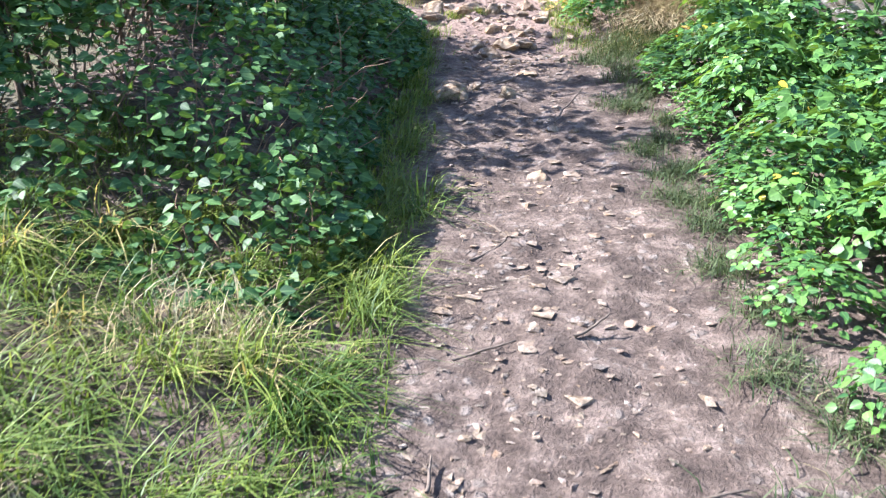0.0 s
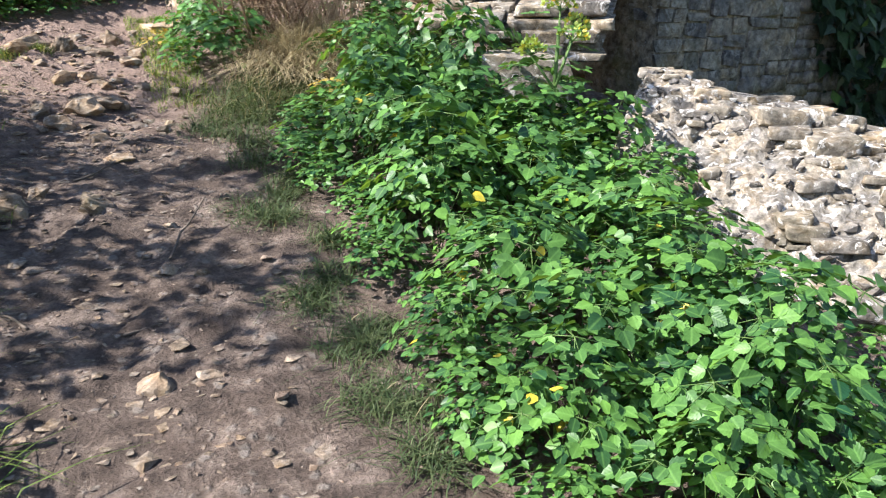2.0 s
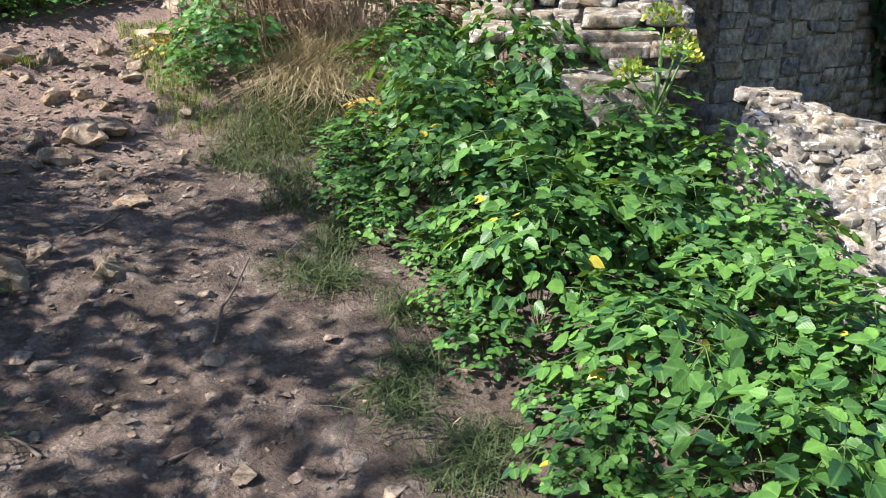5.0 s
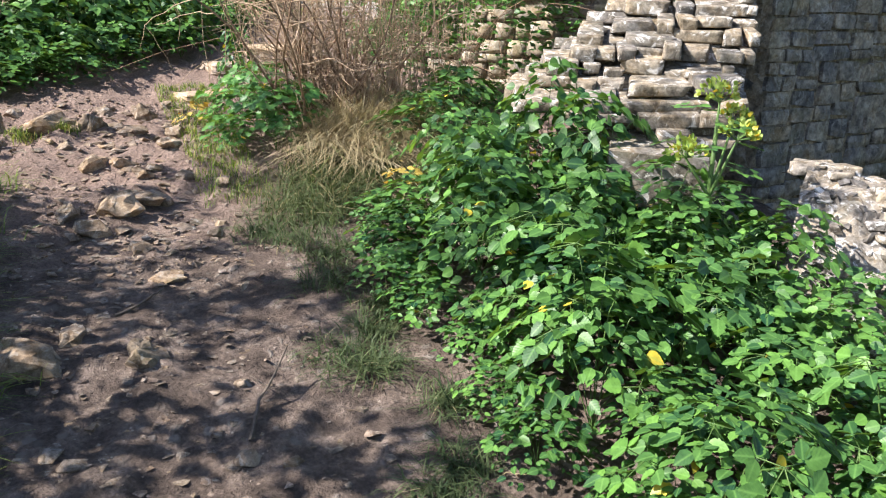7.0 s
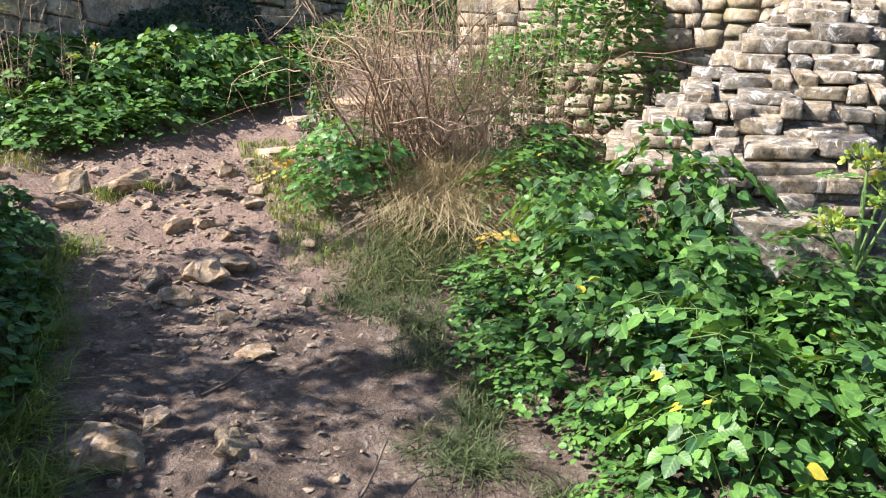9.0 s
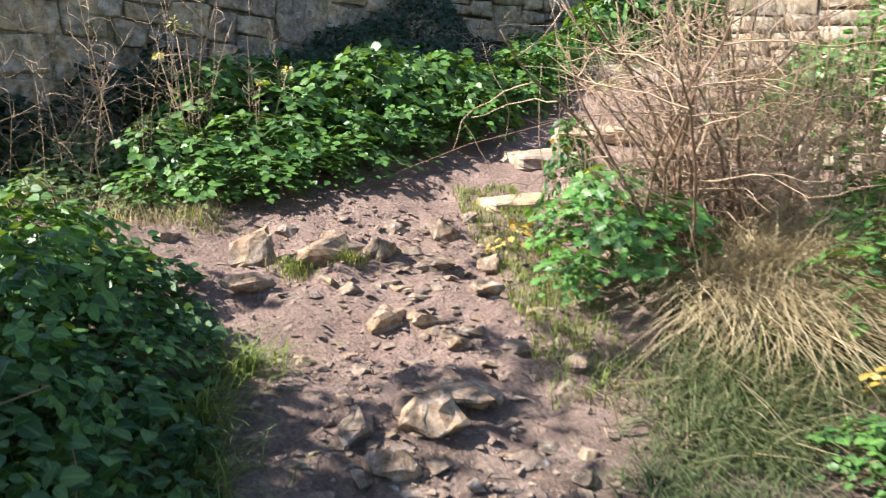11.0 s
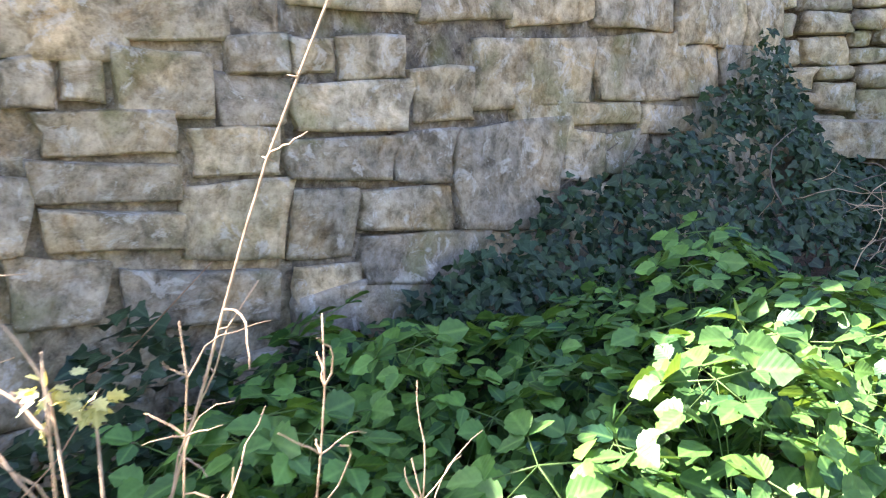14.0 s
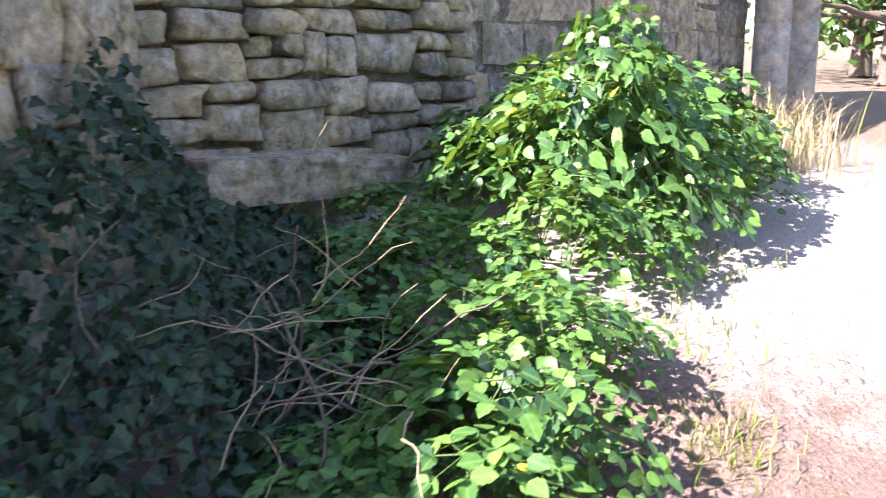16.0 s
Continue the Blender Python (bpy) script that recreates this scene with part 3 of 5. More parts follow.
HIGH_STONES = [
    (-0.44, -0.35, 3.0, 3.1, 0.02), (-0.34, -0.16, 2.99, 3.11, 0.02), (-0.155, 0.03, 2.87, 3.03, 0.0), (-0.43, -0.16, 2.85, 2.99, -0.01), (-0.45, -0.21, 2.72, 2.84, -0.06),
    (-0.205, -0.045, 2.69, 2.85, -0.06), (-0.03, 0.30, 2.51, 2.86, -0.05), (0.31, 0.47, 2.63, 2.82, -0.04), (0.29, 0.61, 2.83, 2.92, -0.01), (-0.29, -0.04, 2.55, 2.68, -0.1),
    (-0.45, -0.30, 2.52, 2.71, -0.1), (-0.29, 0.03, 2.38, 2.54, -0.12), (0.03, 0.44, 2.92, 3.14, 0.02), (0.45, 0.82, 2.92, 3.17, 0.01), (-0.45, -0.30, 2.36, 2.49, -0.14),
    (0.02, 0.25, 2.42, 2.50, -0.11), (0.48, 0.66, 2.64, 2.81, -0.03), (0.62, 0.86, 2.78, 2.90, 0.0),
]

# the long rubble wall behind the clump, the wall that meets it in the corner, and its plainer run to the doorway
# wall tops lie out of view, stepped to pass or block the sun
rubble_wall("wall_fallen", (-3.4, wall_line(-3.4)), (-1.92, wall_line(-1.92)), 1.2, 2.3, 0.5, "wall", WALL_STONE,
            "unseen low end of the limestone rubble wall, letting sun over", (0.14, 0.27), (0.24, 0.46), proud=0.03, gap=0.009, seed=2, near=lambda p: p.z > 1.9)
rubble_wall("wall_low_run", (-1.92, wall_line(-1.92)), (-1.45, wall_line(-1.45)), 1.45, 2.92, 0.5, "wall", WALL_STONE,
            "lower run of the limestone rubble wall, top set for sunlight", (0.16, 0.34), (0.26, 0.60), proud=0.03, gap=0.009, seed=6, near=lambda p: p.z > 1.9)
rubble_wall("wall_long", (-1.45, wall_line(-1.45)), (-0.45, wall_line(-0.45)), 1.45, 3.45, 0.5, "wall", WALL_STONE,
            "weathered cream limestone rubble wall with lichen and dark joints", (0.17, 0.36), (0.26, 0.62), proud=0.03, gap=0.009, seed=3, near=lambda p: p.z > 1.9, known=LONG_STONES)
rubble_wall("wall_high", (-0.45, wall_line(-0.45)), (1.38, wall_line(1.38)), 1.45, 3.80, 0.5, "wall", WALL_STONE,
            "higher run of the weathered limestone rubble wall", (0.16, 0.34), (0.24, 0.56), proud=0.03, gap=0.009, seed=4, near=lambda p: 1.9 < p.z < 3.7, known=HIGH_STONES)
corner = rubble_wall("wall_corner", (1.30, 12.95), (3.2, 13.70), 1.9, 4.1, 0.6, "corner", WALL_STONE,
            "rough broken limestone wall of loose projecting stones", (0.11, 0.21), (0.15, 0.40), proud=0.10, seed=11, mortar=EARTH_JOINT, near=lambda p: p.z < 3.9)
rubble_wall("wall_doorway", (3.15, 13.78), (7.3, 15.40), 1.9, 5.2, 0.6, "plain", WALL_STONE,
            "plain weathered stone wall with flaking brown face", (0.22, 0.34), (0.4, 0.7), proud=0.012, seed=17, near=lambda p: 2.4 < p.z < 3.7)
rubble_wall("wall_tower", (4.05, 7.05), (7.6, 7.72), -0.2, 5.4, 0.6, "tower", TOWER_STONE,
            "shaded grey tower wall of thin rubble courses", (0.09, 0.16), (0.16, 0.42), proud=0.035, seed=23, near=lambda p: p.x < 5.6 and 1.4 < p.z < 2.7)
rubble_wall("wall_far", (2.75, 9.95), (4.75, 8.05), 1.3, 3.1, 0.5, "rubble", WALL_STONE,
            "sunlit pale remnant of rubble wall behind the shrub", (0.09, 0.17), (0.14, 0.32), proud=0.05, seed=29, near=lambda p: p.z > 2.6 and p.x < 4.0)


for x, z, w, h, deep, k in ((0.62, 2.71, 0.72, 0.19, 0.34, 0), (1.18, 2.66, 0.42, 0.15, 0.30, 1)):
    ledge = child(corner, "stone", stone_mesh("stone", 950 + k, WALL_STONE, 4, 0.05, 0.12, 0.05))
    ledge.matrix_basis = Matrix.LocRotScale((1.30 + 0.930 * x + 0.367 * 0.06, 12.95 + 0.367 * x - 0.930 * 0.06, z), Euler((0.04, 0.03, 0.375)), Vector((w, deep, h)))


def broken_steps():
    """The ragged end of a thick wall: courses of lichened stones, each set back from the one below."""
    u, back = Vector((0.82, -0.57, 0)).normalized(), Vector((0.57, 0.82, 0)).normalized()
    g = random.Random(5)
    start = Vector((2.20, 6.74, 0))
    rise, tread, count, low = 0.070, 0.098, 15, -2
    z_of = lambda k: 1.79 + rise * k  # noqa: E731
    left = lambda k: 0.085 * k if k >= 0 else -0.22 * k  # noqa: E731
    right = lambda k: 1.03 + 0.018 * k  # noqa: E731
    V, F = [], []
    for k in range(low, count + 1):
        f = start + back * (tread * max(0, k) + 0.07)
        for p in (f + u * (left(k) + 0.10), f + u * right(k), f + u * right(k) + back * 1.1, f + u * (left(k) + 0.10) + back * 1.1):
            V.append((p.x, p.y, z_of(k) - 0.01))
    for b in range(0, 4 * (count - low), 4):
        F += [(b + i, b + (i + 1) % 4, b + 4 + (i + 1) % 4, b + 4 + i) for i in range(4)]
    F.append(tuple(4 * (count - low) + i for i in range(4)))
    core = tagged(new("wall_broken_end", mesh("wall_broken_end", V, F, RUIN_CORE, False)), "ragged sunlit end of a ruined wall stepping up in white lichened stones", "ruin", kind="structure")
    kinds = stones_for(RUIN_STONE, "step")
    angle = math.atan2(u.y, u.x)
    for k in range(low, count):
        f = start + back * (tread * max(0, k))
        x = left(k) + g.uniform(-0.08, 0.04)
        end = right(k) + g.uniform(-0.05, 0.04)
        while x < end:
            w = (0.08 + 0.2 * g.random() ** 1.4) * (1.8 if k in (0, -1) else 1.0)
            w = max(0.05, min(w, end - x))
            h = rise * g.uniform(0.6, 1.15)
            deep = g.uniform(0.18, 0.34)
            p = f + u * (x + w / 2) + back * (deep / 2 + g.uniform(-0.08, 0.05)) + Vector((0, 0, z_of(k) + h / 2 + g.uniform(-0.015, 0.012)))
            stone = child(core, "stone", g.choice(kinds))
            stone.matrix_basis = Matrix.LocRotScale(p, Euler((g.uniform(0.08, 0.26), g.uniform(-0.035, 0.035), angle + g.uniform(-0.15, 0.15))), Vector((w * 0.98, deep, h)))
            x += w * g.uniform(1.0, 1.16)
        for d in (0.34, 0.58, 0.82, 1.05):
            stone = child(core, "stone", g.choice(kinds))
            p = f + u * (left(k) + g.uniform(0.05, 0.12)) + back * d + Vector((0, 0, z_of(k) + rise / 2))
            stone.matrix_basis = Matrix.LocRotScale(p, Euler((g.uniform(-0.05, 0.05), g.uniform(-0.12, 0.03), angle + g.uniform(-0.12, 0.12))), Vector((g.uniform(0.2, 0.3), g.uniform(0.2, 0.26), rise * g.uniform(0.8, 1.15))))
    # a dark block fallen forward at the foot
    block = child(core, "stone", stone_mesh("stone", 960, RUIN_STONE, 3, 0.06, 0.14))
    block.matrix_basis = Matrix.LocRotScale((2.50, 6.02, 1.57), Euler((0.08, 0.05, angle + 0.1)), Vector((0.42, 0.30, 0.22)))
    return core


broken_steps()


def rubble_bank():
    """The low slumped remnant beyond the leafy patch: a mortared core with stones set in its sloping face."""
    g = random.Random(9)
    n, m = 60, 24
    V, F = [], []
    foot = lambda s: Vector((2.40 + 0.75 * s, 5.30 - 1.55 * s, 0))  # noqa: E731
    ridge = lambda s: Vector((3.05 + 0.75 * s, 5.78 - 1.30 * s, 0))  # noqa: E731
    top = lambda s: 1.60 - 0.20 * s - 0.06 * math.floor(s * 5) / 5 + 0.02 * math.sin(17 * s)  # noqa: E731

    def face(s, r):
        a, b = foot(s), ridge(s)
        p = a.lerp(b, min(1, r) ** 1.0)
        z0 = float(ground(a.x, a.y)) - 0.1
        bulge = 0.10 * math.sin(math.pi * min(1, r))
        p.z = z0 + (top(s) - z0) * (1 - (1 - min(1, r)) ** 1.7)
        if r > 1:
            p += Vector((0.5, 0.8, 0)) * (r - 1) * 1.1
            p.z -= 0.25 * (r - 1)
        w = noise.noise(Vector((p.x * 4, p.y * 4, p.z * 4))) * 0.05 + abs(noise.noise(Vector((p.x * 10, p.y * 10, p.z * 10)))) * 0.09
        return p + Vector((-0.4, -0.6, 0.4)) * (w + bulge * 0.4)

    for j in range(m + 10):
        for i in range(n + 1):
            V.append(face(i / n, j / m))
    for j in range(m + 9):
        for i in range(n):
            b = j * (n + 1) + i
            F.append((b, b + 1, b + n + 2, b + n + 1))
    core = tagged(new("wall_low", mesh("wall_low", V, F, RUIN_CORE)), "low slumped wall remnant of white lichened stones in mortar", "ruin", kind="structure")
    kinds = stones_for(RUIN_STONE, "ruin")
    for _ in range(150):
        s, r = g.random(), g.uniform(0.05, 1.0)
        if g.random() < 0.35:
            r = g.uniform(0.9, 1.12)
        p = face(s, r)
        w = 0.035 + 0.15 * g.random() ** 2.2
        c = child(core, "stone", g.choice(kinds))
        c.matrix_basis = Matrix.LocRotScale(p, Euler((g.uniform(-0.12, 0.12), g.uniform(-0.12, 0.12), -0.55 + g.uniform(-0.3, 0.3))), Vector((w * 1.2, w, w * g.uniform(0.3, 0.55))))
    bits = [hull_rock("bit", 730 + i, RUIN_STONE, 8) for i in range(5)]
    V, F = [], []
    for _ in range(650):
        p, w = face(g.random(), g.uniform(0.03, 1.15)), 0.018 + 0.06 * g.random() ** 2
        m = Matrix.LocRotScale(p, Euler((g.uniform(-0.4, 0.4), g.uniform(-0.4, 0.4), g.uniform(0, 6.28))), Vector((w * 1.3, w, w * 0.8)))
        me, base = g.choice(bits), len(V)
        V += [m @ v.co for v in me.vertices]
        F += [tuple(i + base for i in q.vertices) for q in me.polygons]
    child(core, "rubble", mesh("rubble", V, F, RUIN_STONE, False), "", "stuff")


rubble_bank()


def engaged_column(p, r, height):
    """A round shaft on a moulded base, in drums."""
    profile = [(1.5, 0), (1.5, 0.12), (1.38, 0.16), (1.2, 0.2), (1.12, 0.26), (1.0, 0.30)]
    z = 0.30
    while z < height:
        z2 = min(height, z + 0.72)
        profile += [(1.0, z + 0.01), (1.0, z2 - 0.012), (0.955, z2 - 0.006)]
        z = z2
    n = 20
    V, F = [], []
    for k, h in profile:
        V += [(p[0] + r * k * math.cos(2 * math.pi * i / n), p[1] + r * k * math.sin(2 * math.pi * i / n), p[2] + h) for i in range(n)]
    for j in range(len(profile) - 1):
        for i in range(n):
            F.append((j * n + i, j * n + (i + 1) % n, (j + 1) * n + (i + 1) % n, (j + 1) * n + i))
    F.append(tuple(range((len(profile) - 1) * n, len(profile) * n)))
    return mesh("column", V, F, COLUMN_STONE)


for p in ((7.35, 15.15, 2.42), (7.95, 15.30, 2.45)):
    tagged(new("column", engaged_column(p, 0.16, 3.2)), "pale dressed stone column of a ruined doorway", "column", "columns of the doorway", "structure")


# ---- rocks on the path ----
ROCKS = [  # x, y, width, depth, height, turn
    (0.00, 8.42, 0.24, 0.20, 0.20, 20), (0.30, 8.60, 0.14, 0.12, 0.10, -30), (0.27, 8.36, 0.28, 0.20, 0.13, 10), (0.50, 8.38, 0.17, 0.15, 0.14, 50),
    (0.80, 8.66, 0.18, 0.16, 0.16, 0), (0.58, 8.72, 0.15, 0.14, 0.09, 30), (0.72, 8.25, 0.22, 0.16, 0.07, 15), (0.92, 8.42, 0.14, 0.11, 0.06, 60),
    (0.99, 8.58, 0.18, 0.12, 0.05, 10), (0.93, 8.22, 0.13, 0.12, 0.07, 0), (-0.02, 8.08, 0.22, 0.15, 0.07, 25), (0.47, 7.84, 0.17, 0.16, 0.10, 40),
    (0.62, 7.84, 0.16, 0.13, 0.08, 0), (0.70, 7.68, 0.16, 0.12, 0.06, 20), (0.88, 7.58, 0.12, 0.08, 0.05, 10), (1.05, 7.45, 0.12, 0.09, 0.05, -20),
    (0.76, 7.36, 0.13, 0.11, 0.06, 35), (0.54, 7.19, 0.22, 0.17, 0.13, -10), (0.66, 7.33, 0.32, 0.18, 0.06, -15), (0.42, 7.02, 0.16, 0.13, 0.08, 0),
    (0.34, 7.15, 0.15, 0.13, 0.08, 60), (0.67, 6.56, 0.15, 0.11, 0.04, 15), (0.53, 5.97, 0.16, 0.13, 0.09, -20), (0.17, 6.06, 0.32, 0.26, 0.13, 10),
    (0.33, 6.20, 0.13, 0.12, 0.07, 30), (0.79, 5.78, 0.07, 0.06, 0.03, 0), (0.73, 5.45, 0.08, 0.07, 0.03, 20), (0.62, 4.80, 0.13, 0.11, 0.05, 25),
    (0.76, 4.78, 0.09, 0.08, 0.03, 0), (0.84, 5.39, 0.06, 0.05, 0.03, 0), (-0.38, 8.62, 0.12, 0.10, 0.06, 10), (0.20, 7.62, 0.10, 0.09, 0.05, 0),
    (0.80, 7.05, 0.16, 0.12, 0.04, 10), (0.60, 6.85, 0.13, 0.10, 0.05, 40), (0.92, 6.95, 0.10, 0.08, 0.04, 10), (0.10, 8.75, 0.12, 0.10, 0.06, 0),
    (0.36, 8.05, 0.10, 0.09, 0.05, 15), (0.85, 7.95, 0.14, 0.10, 0.06, 15), (1.02, 7.80, 0.12, 0.09, 0.05, -15), (0.55, 8.10, 0.11, 0.09, 0.04, 5),
    (0.66, 3.52, 0.11, 0.07, 0.03, 20), (0.50, 3.44, 0.07, 0.06, 0.03, 0), (0.95, 8.85, 0.11, 0.09, 0.05, 30),
]
rock_shapes = [hull_rock("rock", 500 + i, PATH_ROCK, 15) for i in range(9)]
for i, (x, y, w, d, h, turn) in enumerate(ROCKS):
    r = new("rock", rock_shapes[i % 9])
    r.matrix_basis = Matrix.LocRotScale((x, y, float(gz(x, y)) + h * 0.08), Euler((0.25 * math.sin(i), 0.2 * math.cos(i * 2), radians(turn))), Vector((w * 0.92, d * 0.92, h * 1.25)))
    tagged(r, "rough pale brown limestone rock half sunk in the path", "rock", "rocks on the path")

slab_shape = stone_mesh("stone_slab", 900, SANDSTONE, 5, 0.07, 0.30)
for x, y, z, w, d, h, turn in ((1.22, 9.02, 0.03, 0.36, 0.20, 0.055, 8), (1.56, 9.80, 0.03, 0.42, 0.30, 0.09, 5), (1.62, 9.22, 0.01, 0.4, 0.26, 0.06, 30), (1.98, 10.3, 0.04, 0.5, 0.36, 0.10, -12)):
    r = new("stone_slab", slab_shape)
    r.matrix_basis = Matrix.LocRotScale((x, y, float(ground(x, y)) + z - h * 0.2), Euler((0.04, -0.05, radians(turn))), Vector((w, d, h)))
    tagged(r, "flat worn sandstone slab set as a step", "stone step", "stone steps")


def scatter_stuff(name, shapes_from, count, area, size, label, mat, seed, flat=(0.3, 0.6), sunk=-0.03):
    """Many small stones in one mesh."""
    g = np.random.default_rng(seed)
    V, F, base = [], [], 0
    bits = []
    for me in shapes_from:
        v = np.array([q.co[:] for q in me.vertices])
        bits.append((v, [tuple(q.vertices) for q in me.polygons]))
    for _ in range(count):
        x, y = area(g)
        s = g.uniform(*size) * (0.5 + g.random() ** 3 * 1.3)
        v, f = bits[g.integers(len(bits))]
        a = g.uniform(0, 6.28)
        t = np.array([[math.cos(a), -math.sin(a), 0], [math.sin(a), math.cos(a), 0], [0, 0, 1]])
        w = (v * np.array([s, s * g.uniform(0.6, 1), s * g.uniform(*flat)])) @ t.T + np.array([x, y, float(gz(x, y)) - s * sunk])
        V.append(w)
        F += [tuple(i + base for i in q) for q in f]
        base += len(v)
    return tagged(new(name, mesh(name, np.concatenate(V), F, mat, False)), label, "stones", kind="stuff")


pebble_shapes = [hull_rock("pebble", 700 + i, PATH_ROCK, 8) for i in range(7)]


def on_path(g):
    y = 2.0 + 7.2 * g.random()
    if g.random() < 0.45:
        y = 6.6 + 2.4 * g.random()
    return g.normal(0.5, 0.34), y


scatter_stuff("loose_stones", pebble_shapes, 330, lambda g: (g.normal(0.55, 0.36), g.uniform(6.7, 8.95)), (0.03, 0.085), "loose broken stones strewn over the steeper path", PATH_ROCK, 13)
scatter_stuff("trodden_stones", pebble_shapes, 1500, lambda g: (g.normal(0.45, 0.36), g.uniform(2.2, 7.2)), (0.03, 0.075), "flat stones trodden into the brown soil of the path", SET_STONE, 14, (0.16, 0.30), 0.075)
scatter_stuff("gravel", pebble_shapes, 3600, on_path, (0.008, 0.036), "small loose brown stones scattered over the path", GRAVEL, 3)


# ---- leafy plants ----
def leaf_spray(name, seed, mat, kind="toothed", size=0.044, reach=0.15, lift=0.28, out=0.3, groups=5):
    """One divided leaf: a bent stalk that carries groups of three leaflets, its blades facing up and out."""
    g = np.random.default_rng(seed)
    P, A, U, S, lines = [], [], [], [], []
    tip = np.array([reach, 0, lift])
    lines.append([(reach * s ** 1.3, 0, lift * (1 - (1 - s) ** 1.6), 0.0022 - 0.0010 * s) for s in (0, 0.3, 0.65, 1.0)])
    heads = [(0.0, 1.5), (g.uniform(0.7, 1.1), 1.25), (-g.uniform(0.7, 1.1), 1.25), (g.uniform(1.7, 2.3), 1.0), (-g.uniform(1.7, 2.3), 1.0)][:groups]
    for a, l in heads:
        d = np.array([math.cos(a), math.sin(a), -0.6 * out * math.cos(a) + g.uniform(-0.12, 0.12)])
        q = tip + d * l * size * g.uniform(0.8, 1.2)
        lines.append([(*tip, 0.0015), (*q, 0.001)])
        for b in (0.0, 1.25, -1.25):
            c = a + b + g.normal(0, 0.15)
            e = np.array([math.cos(c), math.sin(c), -0.75 * out * math.cos(c) + g.uniform(-0.16, 0.12)])
            P.append(q + e * 0.004)
            A.append(e)
            U.append(np.array([1.3 * out, 0, 0.9]) + g.normal(0, 0.30, 3))
            S.append(size * g.uniform(0.75, 1.15) * (1.15 if b == 0 else 0.95))
    me = leaf_soup(name, kind, np.array(P), np.array(A), np.array(U), np.array(S), mat, np.clip(g.normal(0.50, 0.20, len(P)), 0.02, 0.80), seed)
    me.materials.append(GREEN_STALK)
    bm = bmesh.new()
    bm.from_mesh(me)
    t = tubes("stalk", lines, GREEN_STALK, 3)
    k = len(bm.faces)
    bm.from_mesh(t)
    bm.faces.ensure_lookup_table()
    for f in bm.faces[k:]:
        f.material_index = 1
    bm.to_mesh(me)
    bm.free()
    bpy.data.meshes.remove(t)
    me.shade_smooth()
    return me


def dome_sprays(seed, mat, kind="toothed", size=0.046, radius=0.22, height=0.34, count=7):
    """Leaves for a rounded plant, from its middle out to its rim, two of each."""
    g = random.Random(seed)
    rows = []
    for i in range(count):
        f = (i + 0.5) / count
        rows.append([leaf_spray("leaf", seed + 50 * i + k, mat, kind, size * g.uniform(0.9, 1.1), radius * f ** 0.6, height * (1 - 0.62 * f ** 1.6) * g.uniform(0.88, 1.12), 0.25 + 0.75 * f) for k in range(2)])
    return rows


def under_leaves(name, seed, mat, kind, radius, height, count, size):
    """The lower leaves inside a plant."""
    g = np.random.default_rng(seed)
    a, f = g.uniform(0, 6.28, count), g.random(count)
    r = radius * f ** 0.5 * g.uniform(0.8, 1.12, count)
    z = height * (1 - 0.8 * f ** 1.3) * (1.08 - 0.55 * g.random(count) ** 2.0) + 0.01
    P = np.stack([r * np.cos(a), r * np.sin(a), z], -1)
    b = a + g.normal(0, 0.8, count)
    A = np.stack([np.cos(b), np.sin(b), -0.4 * f + g.uniform(-0.2, 0.15, count)], -1)
    U = np.stack([1.1 * f * np.cos(a), 1.1 * f * np.sin(a), np.ones(count)], -1) + g.normal(0, 0.34, (count, 3))
    tint = np.where(g.random(count) < 0.008, 1.2, np.clip(g.normal(0.42, 0.2, count), 0.02, 0.80))
    return leaf_soup(name, kind, P, A, U, size * g.uniform(0.6, 1.2, count), mat, tint, seed)


def leafy_plant(name, seed, sprays, label, category, group, radius=0.22, height=0.34, mat=BROAD_LEAF, kind="toothed", under=240, size=0.043):
    g = random.Random(seed)
    plant = tagged(new(name), label, category, group)
    child(plant, "lower_leaves", under_leaves("lower_leaves", seed, mat, "plain" if kind == "toothed" else kind, radius * 1.05, height * 0.9, under, size), "", "stuff")
    for i, pair in enumerate(sprays):
        a = 6.283 * (i * 0.381966 + g.uniform(-0.08, 0.08))
        leaf = child(plant, "leaf", pair[(i + seed) % 2])
        s = g.uniform(0.88, 1.14)
        leaf.matrix_basis = Matrix.LocRotScale((0, 0, 0), Euler((g.uniform(-0.1, 0.1), g.uniform(-0.1, 0.1), a)), Vector((s, s, s * g.uniform(0.9, 1.1))))
    return plant


broad_rows = dome_sprays(1000, BROAD_LEAF)
broad = [r[0] for r in broad_rows]
LEAFY = "glossy green leafy plant"
models = [leafy_plant("leafy_plant", 10 + i, broad_rows, LEAFY + " in a patch beside the path", "wild plant", "leafy plants beside the path") for i in range(4)]
used = set()


def plant_at(model, x, y, s=1.0, turn=0.0, tip=(0, 0), tall=1.0, lift=0.0):
    """Sets a plant on the ground: the model itself the first time, then copies."""
    m = Matrix.LocRotScale((x, y, float(gz(x, y)) - 0.01 + lift), Euler((tip[0], tip[1], turn)), None)
    if model.name not in used:
        used.add(model.name)
        model.matrix_basis = m @ Matrix.Diagonal((s, s, s * tall, 1))
        return model
    ob = copy_thing(model, m)
    ob.matrix_basis = m @ Matrix.Diagonal((s, s, s * tall, 1))
    return ob


